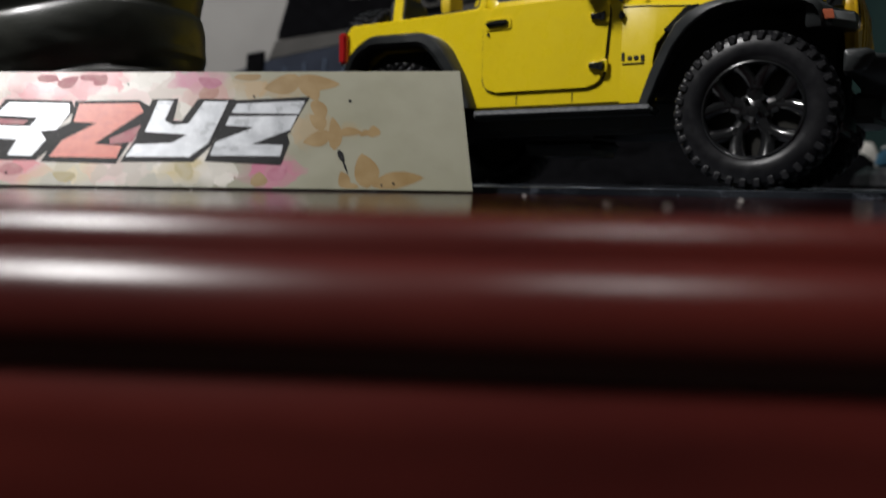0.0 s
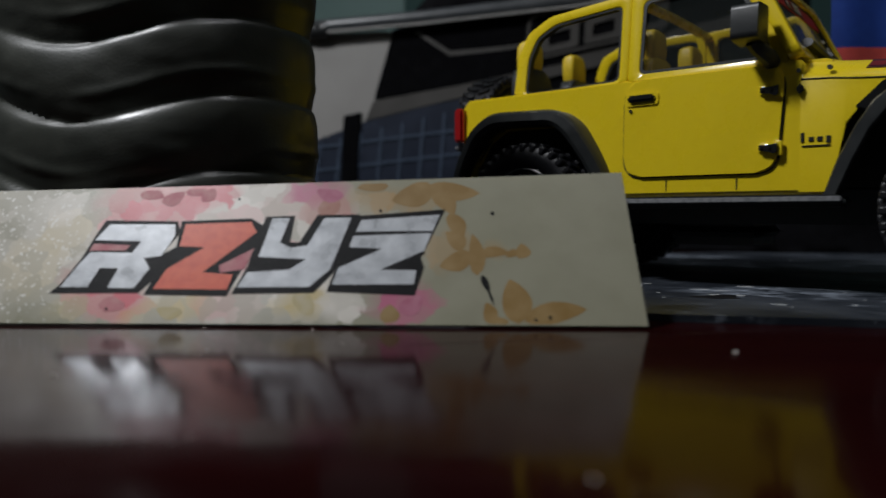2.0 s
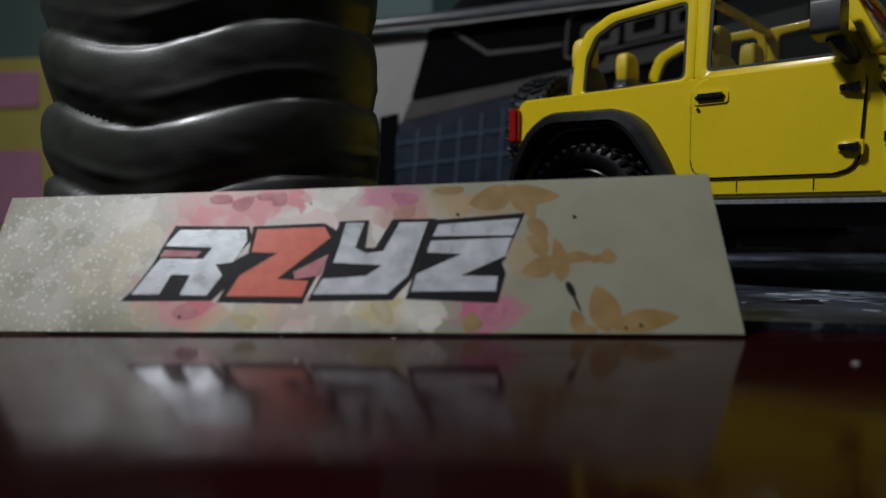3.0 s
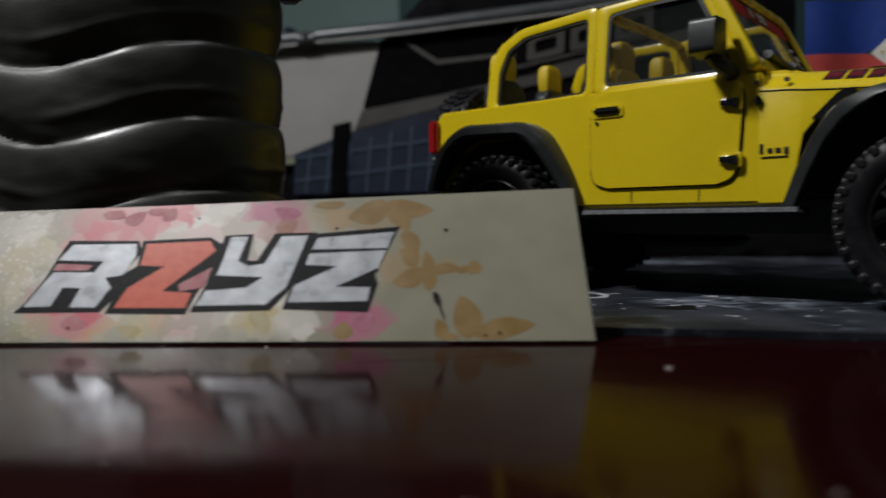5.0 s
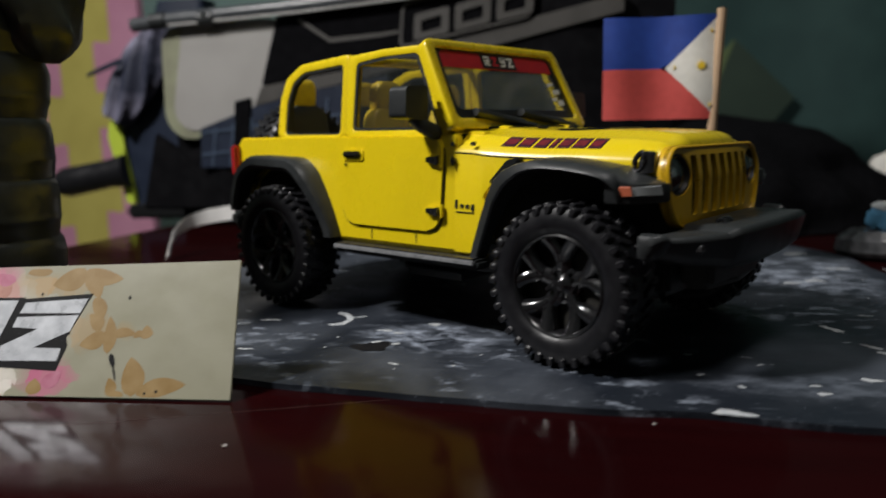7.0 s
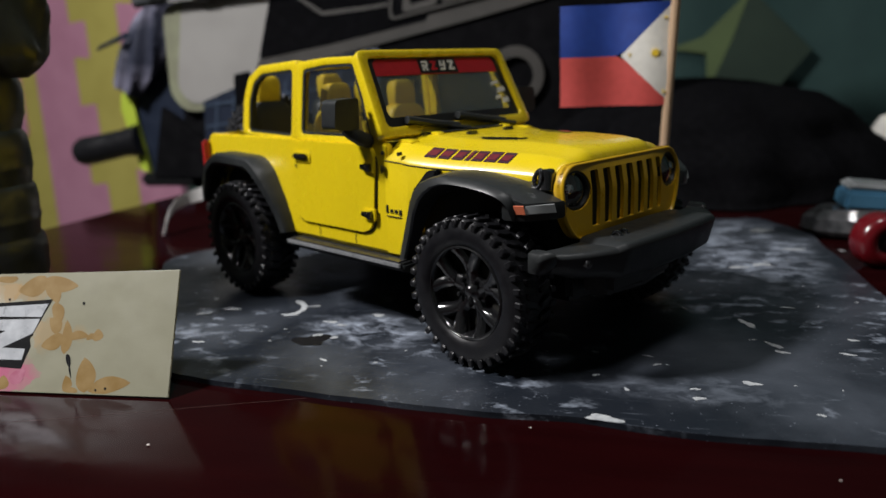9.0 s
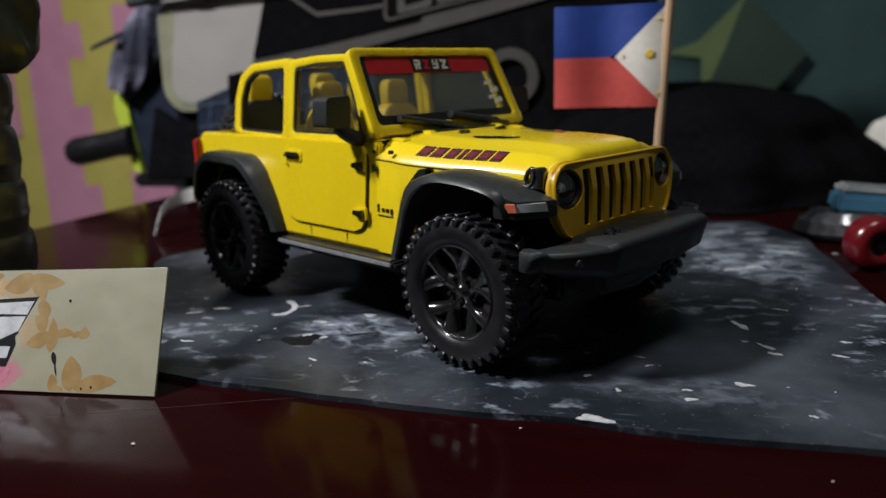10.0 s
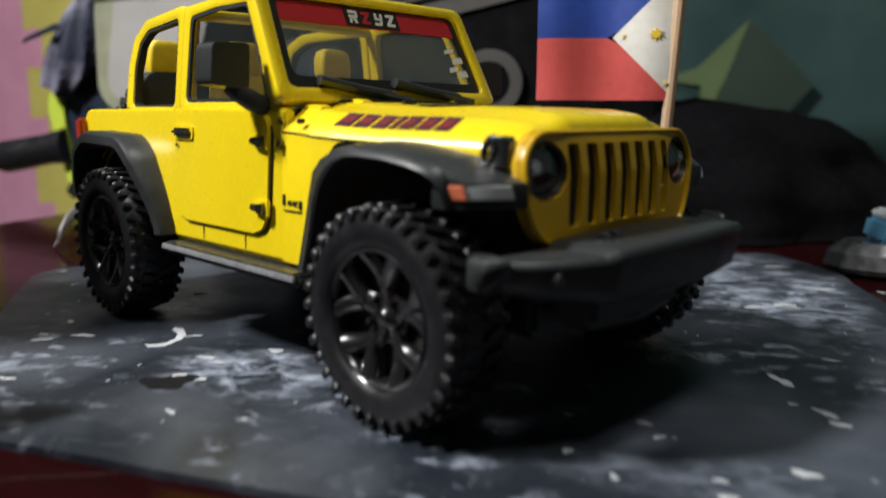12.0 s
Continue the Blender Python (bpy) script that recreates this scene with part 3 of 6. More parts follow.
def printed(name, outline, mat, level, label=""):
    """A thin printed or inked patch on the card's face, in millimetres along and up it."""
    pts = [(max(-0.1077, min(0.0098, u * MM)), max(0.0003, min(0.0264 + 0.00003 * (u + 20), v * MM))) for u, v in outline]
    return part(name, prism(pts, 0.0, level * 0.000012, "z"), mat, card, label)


def leaf(u, v, length, wide, turn, bend=0.0):
    """A pointed petal or leaf from its foot."""
    c, q = math.cos(radians(turn)), math.sin(radians(turn))
    left, right = [], []
    for k in range(11):
        t = k / 10
        w = wide * math.sin(math.pi * t ** 0.8) ** 0.75 * 0.5 + 0.08 * (1 - t)
        x, y = length * t, bend * math.sin(math.pi * t)
        left.append((u + c * x - q * (y + w), v + q * x + c * (y + w)))
        right.append((u + c * x - q * (y - w), v + q * x + c * (y - w)))
    return left + right[::-1]


petals = [(-7.8, 0.4, 7.7, 4.6, 100, OCHRE), (-6.9, 0.8, 9.8, 3.6, 12, OCHRE), (-12.3, 0.4, 3.6, 2.2, 98, OCHRE), (-9.4, 0.5, 3.4, 1.8, 160, OCHRE), (-28.4, 0.4, 3.2, 3.0, 80, OCHRE),
          (-21.7, 25.4, 7.6, 4.6, 202, OCHRE), (-22.8, 25.2, 9.0, 3.6, 352, OCHRE), (-21.8, 24.6, 6.0, 3.4, 308, OCHRE), (-29.5, 25.6, 5.4, 2.6, 185, OCHRE), (-19.0, 20.0, 5.6, 2.8, 292, OCHRE), (-14.3, 8.6, 7.6, 2.6, 96, OCHRE), (-15.3, 12.6, 5.6, 3.4, 206, OCHRE), (-16.6, 13.2, 4.4, 2.8, 130, OCHRE),
          (-14.1, 12.2, 5.2, 1.9, 4, OCHRE), (-7.4, 11.6, 2.8, 2.4, 84, OCHRE), (-9.6, 12.0, 2.6, 1.3, 8, OCHRE), (-40.6, 19.6, 5.0, 3.4, 60, ROSE), (-37.0, 23.5, 5.0, 2.6, 165, MAGENTA), (-26.4, 2.2, 4.6, 3.0, 40, MAGENTA), (-40.6, 1.6, 4.6, 2.6, 100, LEMON), (-43.5, 5.0, 3.4, 1.8, 330, LEMON),
          (-72.6, 24.2, 4.4, 2.6, 350, PINK), (-68.4, 22.4, 4.2, 2.6, 30, PINK), (-64.6, 24.6, 4.4, 2.2, 352, PINK), (-61.4, 22.6, 3.4, 2.2, 60, PINK), (-75.0, 3.4, 4.4, 2.4, 350, PINK), (-70.6, 3.4, 3.6, 2.0, 200, PINK), (-61, 2.0, 4.4, 2.2, 170, LEMON)]
for k, (u, v, long, wide, turn, mat) in enumerate(petals):
    printed("petal", leaf(u, v, long, wide, turn, 0.5 if k % 2 else -0.4), mat, 1.0 + k * 0.05)
printed("stem", leaf(-13.5, 8.6, 3.2, 1.0, 292), INK, 4.0)
printed("stem", leaf(-12.5, 6.0, 2.9, 0.32, 290), INK, 4.1)
for u, v, r in ((-11.8, 20.0, 0.42), (-30.5, 20.6, 0.35), (-3.0, 1.4, 0.35), (-73.5, 2.6, 0.3), (-33.5, 12.2, 0.4), (-5.2, 1.0, 0.3), (-55, 23, 0.25), (-23, 12.6, 0.3)):
    printed("ink_dot", blob(u, v, r * 0.7, r, 20, 7, 10), INK, 4.2)

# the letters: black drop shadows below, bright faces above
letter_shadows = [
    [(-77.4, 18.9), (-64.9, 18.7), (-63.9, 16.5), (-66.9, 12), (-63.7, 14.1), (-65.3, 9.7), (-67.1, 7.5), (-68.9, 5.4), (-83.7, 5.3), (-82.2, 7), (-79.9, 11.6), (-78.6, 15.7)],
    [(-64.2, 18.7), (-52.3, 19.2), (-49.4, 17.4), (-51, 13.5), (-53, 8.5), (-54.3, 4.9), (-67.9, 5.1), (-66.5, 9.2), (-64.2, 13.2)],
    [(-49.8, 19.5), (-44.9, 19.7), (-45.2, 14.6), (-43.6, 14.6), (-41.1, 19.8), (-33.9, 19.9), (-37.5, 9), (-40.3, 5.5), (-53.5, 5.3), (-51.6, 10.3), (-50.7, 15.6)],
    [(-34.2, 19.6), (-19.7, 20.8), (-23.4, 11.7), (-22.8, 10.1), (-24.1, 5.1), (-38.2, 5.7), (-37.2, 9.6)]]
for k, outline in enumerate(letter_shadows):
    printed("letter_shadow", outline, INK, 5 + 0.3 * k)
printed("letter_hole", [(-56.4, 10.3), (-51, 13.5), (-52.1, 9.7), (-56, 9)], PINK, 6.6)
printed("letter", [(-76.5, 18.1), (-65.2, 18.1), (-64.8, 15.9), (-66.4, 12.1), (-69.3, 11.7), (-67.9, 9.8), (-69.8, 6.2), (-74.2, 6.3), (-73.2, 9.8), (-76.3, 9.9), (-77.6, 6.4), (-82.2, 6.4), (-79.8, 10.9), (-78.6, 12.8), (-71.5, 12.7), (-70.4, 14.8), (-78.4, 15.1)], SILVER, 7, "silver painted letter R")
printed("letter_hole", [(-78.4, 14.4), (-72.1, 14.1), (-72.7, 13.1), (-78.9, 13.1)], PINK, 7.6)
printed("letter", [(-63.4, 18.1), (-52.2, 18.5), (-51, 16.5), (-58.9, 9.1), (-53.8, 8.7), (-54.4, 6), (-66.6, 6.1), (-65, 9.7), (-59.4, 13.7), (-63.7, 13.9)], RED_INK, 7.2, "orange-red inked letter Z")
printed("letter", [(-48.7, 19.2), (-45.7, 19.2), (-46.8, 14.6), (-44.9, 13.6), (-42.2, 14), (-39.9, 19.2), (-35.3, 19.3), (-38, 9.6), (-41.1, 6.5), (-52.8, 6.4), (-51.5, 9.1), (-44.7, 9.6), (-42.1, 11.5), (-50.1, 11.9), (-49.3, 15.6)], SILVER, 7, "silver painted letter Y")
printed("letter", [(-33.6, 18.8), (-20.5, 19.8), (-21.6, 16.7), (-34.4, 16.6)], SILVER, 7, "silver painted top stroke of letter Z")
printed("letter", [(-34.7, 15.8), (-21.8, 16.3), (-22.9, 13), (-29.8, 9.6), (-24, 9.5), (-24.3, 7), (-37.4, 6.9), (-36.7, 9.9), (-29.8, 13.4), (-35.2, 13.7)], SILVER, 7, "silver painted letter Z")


# ---- the toy car ----
XO, YC = -0.076, 0.2080
TURN_IN = Matrix.Translation((-0.045, 0.18, 0)) @ pose(0, 0, 0, 0, 0, 1.2) @ Matrix.Translation((0.045, -0.18, 0))
toy_vehicle = thing("toy_car", TURN_IN @ pose(XO, YC, MAT), "glossy yellow die-cast open-top off-road toy car with black wheels", "toy car")


NOSE = ("grille", "grille_rim", "grille_back", "lamp_back", "headlamp", "lens", "bulb")      # the nose is slightly bowed
UPRIGHT = NOSE + ("windscreen_frame", "gasket", "windscreen", "banner", "banner_patch", "letter", "sticker", "wiper", "front_flare", "rear_flare", "turn_signal", "marker_lamp", "front_bumper", "fog_lamp", "tow_hook", "bonnet_catch", "tail_lamp", "tail_lamp_insert", "axle")
ALONG = ((-0.150, 0.0), (-0.125, 0.0004), (-0.0966, 0.0017), (-0.066, 0.0006), (-0.056, 0.0002), (-0.045, 0.0009), (-0.030, 0.0010), (-0.018, 0.0002), (-0.011, -0.0010), (0.002, -0.0014))


def eased(x):
    """How far a place along the car is moved fore or aft, so that door, wing and nose fit the camera's view."""
    for (x0, d0), (x1, d1) in zip(ALONG, ALONG[1:]):
        if x <= x1:
            return d0 + (d1 - d0) * max(0.0, (x - x0) / (x1 - x0))
    return ALONG[-1][1]


def jpart(name, bm, mat, parent=None, label="", angle=35):
    """A part of the car, given in x along the room, y from the car's middle, z from the table; its sides lean in towards the roof."""
    for v in bm.verts:
        if name not in ("roll_cage", "cross_bar") and v.co.x < -0.0985:
            v.co.x = -0.0985 + (v.co.x + 0.0985) * 0.915
        front = min(1.0, max(0.0, (v.co.x + 0.022) / 0.010)) if name == "bonnet" else 1.0 if name in NOSE else 0.0
        v.co.x -= 0.0014 * (v.co.y / 0.021) ** 2 * front
        if name in NOSE:
            v.co.x -= 0.18 * max(0.0, v.co.z - 0.0385)      # the panel folds back above the lamps' middle
            v.co.y = v.co.y * 1.03 + 0.0006
        if name not in ("front_bumper", "fog_lamp", "tow_hook"):
            v.co.y *= 1.058
        if name == "roll_cage":
            v.co.y *= 1 - 0.14 * min(1.0, max(0.0, (-0.0990 - v.co.x) / 0.024))
        if name not in UPRIGHT:
            inward = 0.03 * max(0.0, v.co.z - 0.028) + 0.085 * max(0.0, v.co.z - 0.045)
            v.co.y *= 1 - inward / 0.0275 * (1 - front)
        v.co.x += eased(v.co.x)
        v.co.z -= 0.0006 + 0.012 * v.co.z
    bmesh.ops.translate(bm, verts=bm.verts, vec=(-XO, 0, -MAT))
    return part(name, bm, mat, parent or toy_vehicle, label, angle)


def raw(x, y, z, wide=1.058):
    """The place, in millimetres on the finished car, as jpart() wants it."""
    x *= 0.001
    return (x - eased(x), y * 0.001 / wide, (z * 0.001 + 0.0006) / 0.988)


def flip(bm, side):
    """Mirrors a right-hand (minus y) mesh to the other side for side = 1."""
    if side > 0:
        bmesh.ops.scale(bm, verts=bm.verts, vec=(1, -1, 1))
    return bm


BW = 0.026
tub_side = [(-0.1445, 0.0452), (-0.1430, 0.0470), (-0.0600, 0.0474), (-0.0585, 0.0470), (-0.0585, 0.0215), (-0.0985, 0.0215), (-0.1010, 0.0260), (-0.1045, 0.0325),
            (-0.1085, 0.0372), (-0.1130, 0.0388), (-0.1310, 0.0388), (-0.1365, 0.0355), (-0.1400, 0.0300), (-0.1415, 0.0262), (-0.1445, 0.0262)]
body = bmesh.new()
for side in (-1, 1):
    merge(body, flip(prism(tub_side, -BW, -BW + 0.0022, "y", 0.0004), side))
box(-0.1445, -0.1425, -BW + 0.001, BW - 0.001, 0.0250, 0.0468, 0.0005, body)
box(-0.1440, -0.0580, -0.0245, 0.0245, 0.0225, 0.0245, 0, body)
jpart("body", body, YELLOW)

# the bonnet and front sides, one skin from the screen to the grille
stations = [(-0.0590, 0.0260, 0.0215, 0.0462, 0.0486), (-0.0535, 0.0260, 0.0215, 0.0459, 0.0484), (-0.0512, 0.0259, 0.0345, 0.0456, 0.0482), (-0.0470, 0.0252, 0.0404, 0.0453, 0.0479),
            (-0.0400, 0.0239, 0.0412, 0.0450, 0.0476), (-0.0300, 0.0225, 0.0412, 0.0449, 0.0478), (-0.0200, 0.0213, 0.0402, 0.0446, 0.0474), (-0.0150, 0.0208, 0.0375, 0.0441, 0.0468), (-0.0133, 0.0206, 0.0360, 0.0436, 0.0462), (-0.0120, 0.0204, 0.0360, 0.0427, 0.0452), (-0.0113, 0.0201, 0.0360, 0.0413, 0.0437)]
front = []
for x, w, zl, zc, zt in stations:
    half = [(-w, zl), (-w, zc - 0.0030), (-w + 0.0005, zc - 0.0019), (-w + 0.0040, zc + 0.0010), (-w + 0.0050, zc + 0.0013), (-w * 0.64, zt - 0.0011), (-w * 0.55, zt - 0.0002), (-w * 0.48, zt)]
    front.append([(x, y, z) for y, z in half] + [(x, -y, z) for y, z in reversed(half)])
jpart("bonnet", loft(front, closed=False, caps=False), YELLOW, angle=50)
for side in (-1, 1):
    jpart("bonnet_seam", flip(sweep([(x, -w - 0.00002, zc - 0.0028) for x, w, zl, zc, zt in stations[:-5]], 0.00016, sides=5), side), SEAM)
jpart("bonnet_vent", prism([(-0.0440, -0.0108), (-0.0330, -0.0075), (-0.0335, -0.0093), (-0.0425, -0.0116)], 0.0471, 0.0481, "z"), GLOSS)
jpart("bonnet_vent", prism([(-0.0440, 0.0108), (-0.0330, 0.0075), (-0.0335, 0.0093), (-0.0425, 0.0116)], 0.0471, 0.0481, "z"), GLOSS)
for y in (-0.0065, 0.0065):
    jpart("washer_nozzle", box(-0.0510, -0.0496, y - 0.0016, y + 0.0016, 0.0480, 0.0489, 0.0003), GLOSS)

# windscreen
lean = Matrix.Translation((-0.0600, 0, 0.0480)) @ Matrix.Rotation(math.atan2(0.0105, 0.0205), 4, "Y").inverted()
SH = 0.0228
outer = rounded([(-0.0258, 0.0), (0.0258, 0.0), (0.0245, SH), (-0.0245, SH)], 0.0022, 5)
inner = rounded([(-0.0232, 0.0026), (0.0232, 0.0026), (0.0219, SH - 0.0019), (-0.0219, SH - 0.0019)], 0.0018, 5)
gasket = rounded([(-0.0212, 0.0052), (0.0216, 0.0050), (0.0207, SH - 0.0022), (-0.0202, SH - 0.0022)], 0.0018, 5)
own = ring(outer, inner, -0.0014, 0.0014, "x", 0.0004)
jpart("windscreen_frame", merge(None, own, lean), YELLOW)
own = ring(inner, gasket, -0.0004, 0.0005, "x")
jpart("gasket", merge(None, own, lean), DECAL_BLACK, label="black rubber gasket")
pane = jpart("windscreen", merge(None, prism(inner, -0.0002, 0.0001, "x"), lean), GLASS)
pane.visible_shadow = False
banner = jpart("banner", merge(None, prism([(-0.0220, 0.0163), (0.0220, 0.0163), (0.0212, SH - 0.0021), (-0.0212, SH - 0.0021)], 0.0001, 0.0003, "x"), lean), BANNER, pane, "red strip with a small black and white name patch")
jpart("banner_patch", merge(None, prism(rect(-0.0062, 0.0066, 0.0165, SH - 0.0024), 0.0003, 0.0004, "x"), lean), DECAL_BLACK, pane)


def stroke_letters(origin, width, height, gap, kinds, level, base, mats, parent):
    """Slanted block letters of R, Z and Y, built of flat strokes."""
    shapes = {"R": [[(0.1, 0), (0.35, 0), (0.45, 0.38), (0.2, 0.38)], [(0.62, 0), (0.9, 0), (0.75, 0.45), (0.48, 0.45)], [(0.1, 0.42), (0.9, 0.42), (1.0, 0.62), (0.15, 0.62)], [(0.15, 0.78), (0.98, 0.78), (1.0, 1), (0.2, 1)], [(0.78, 0.5), (1.0, 0.5), (1.02, 0.95), (0.8, 0.95)]],
              "Z": [[(0.05, 0), (0.9, 0), (0.95, 0.24), (0.1, 0.24)], [(0.1, 0.76), (0.95, 0.76), (1, 1), (0.15, 1)], [(0.1, 0.2), (0.45, 0.2), (0.95, 0.8), (0.6, 0.8)]],
              "Y": [[(0.05, 0), (0.75, 0), (0.8, 0.22), (0.1, 0.22)], [(0.62, 0.1), (0.85, 0.1), (1.05, 1), (0.8, 1)], [(0.2, 0.42), (0.85, 0.42), (0.9, 0.62), (0.2, 0.62)], [(0.15, 0.45), (0.4, 0.45), (0.48, 1), (0.24, 1)]]}
    for k, kind in enumerate(kinds):
        own = bmesh.new()
        for s in shapes[kind]:
            merge(own, prism([(origin[0] + k * (width + gap) + x * width, origin[1] + z * height) for x, z in s], level, level + 0.00008, "x"))
        jpart("letter", merge(None, own, base), mats[k], parent)


stroke_letters((-0.0056, 0.0172), 0.0024, 0.0027, 0.0006, "RZYZ", 0.0004, lean, (DECAL_WHITE, BANNER, DECAL_WHITE, DECAL_WHITE), pane)
for y, z, w, h in ((0.0168, 0.0122, 0.0026, 0.0009), (0.0182, 0.0098, 0.0030, 0.0014), (0.0166, 0.0078, 0.0022, 0.0011), (0.0188, 0.0066, 0.0028, 0.0015)):
    jpart("sticker", merge(None, prism([(y, z), (y + w, z + 0.0004), (y + w + 0.0003, z + h + 0.0004), (y + 0.0003, z + h)], 0.0001, 0.0003, "x"), lean), DECAL_WHITE, pane)
for y0, y1 in ((-0.0175, -0.0005), (-0.0010, 0.0160)):
    own = sweep([(-0.0560, y1, 0.0489), (-0.0580, y1 - 0.0050, 0.0499), (-0.0592, y1 - 0.0080, 0.0508)], 0.0007, sides=6)      # arm
    sweep([(-0.0584, y1 - 0.0020, 0.0497), (-0.0592, (y0 + y1) / 2, 0.0506), (-0.0602, y0, 0.0522)], 0.0014, own, 8, squash=0.7)      # blade
    jpart("wiper", own, BLACK)
jpart("cowl", prism([(-0.0592, -0.0150), (-0.0552, -0.0120), (-0.0552, 0.0120), (-0.0592, 0.0150)], 0.0480, 0.0489, "z", 0.0002), BLACK)
for y, top in ((-0.0205, 0.0479), (0.0205, 0.0479), (-0.0120, 0.0490), (0.0120, 0.0490)):
    jpart("cowl_hinge", loft([[(x, y + q, z) for q, z in ((-0.0013, 0.0460), (-0.0013, zt - 0.0002), (-0.0010, zt), (0.0010, zt), (0.0013, zt - 0.0002), (0.0013, 0.0460))] for x, zt in ((-0.0590, top), (-0.0558, top), (-0.0545, top - 0.0004))]), YELLOW)

# upper side frames and roll cage
door_outer = [(-0.0966, 0.0468), (-0.0966, 0.0668), (-0.0840, 0.0676), (-0.0712, 0.0676), (-0.0660, 0.0580), (-0.0612, 0.0468)]
door_inner = [(-0.0938, 0.0484), (-0.0935, 0.0648), (-0.0840, 0.0657), (-0.0724, 0.0658), (-0.0684, 0.0580), (-0.0643, 0.0484)]
rear_outer = [(-0.1282, 0.0470), (-0.1275, 0.0572), (-0.1248, 0.0634), (-0.1184, 0.0665), (-0.0966, 0.0674), (-0.0966, 0.0466)]
rear_inner = [(-0.1248, 0.0476), (-0.1243, 0.0566), (-0.1221, 0.0616), (-0.1168, 0.0641), (-0.0988, 0.0649), (-0.0988, 0.0476)]
for side in (-1, 1):
    top_frame = flip(ring(rounded(door_outer, 0.0012, 3), rounded(door_inner, 0.0014, 3), -BW + 0.0002, -BW + 0.0026, "y", 0.0004), side)
    jpart("door_frame", top_frame, YELLOW)
    jpart("roll_cage", flip(ring(rounded(rear_outer, 0.0015, 3), rounded(rear_inner, 0.0015, 3), -BW + 0.0004, -BW + 0.0030, "y", 0.0006), side), YELLOW)
    opening = rounded(door_inner, 0.0014, 3)
    edge = rounded([(x + (0.0005 if x < -0.11 else -0.0005), z + (0.0004 if z < 0.056 else -0.0005)) for x, z in rear_inner], 0.0013, 3)
    jpart("roll_cage", flip(ring(rounded(rear_inner, 0.0015, 3), edge, -BW + 0.0008, -BW + 0.0028, "y"), side), BLACK, label="black inner edge of the side opening")
    inset = rounded([(x + (0.0007 if x < -0.08 else -0.0007), z + (0.0006 if z < 0.056 else -0.0006)) for x, z in door_inner], 0.0012, 3)
    jpart("window_seal", flip(ring(opening, inset, -BW + 0.0004, -BW + 0.0010, "y"), side), BLACK)
    side_window = jpart("side_window", flip(prism(inset, -BW + 0.0012, -BW + 0.0014, "y"), side), SIDEGLASS, label="smoky clear side window")
    side_window.visible_shadow = False
for x, z in ((-0.0962, 0.0656),):
    jpart("cross_bar", sweep([(x, -BW + 0.001, z), (x, 0, z + 0.0004), (x, BW - 0.001, z)], 0.0012, sides=10), YELLOW)

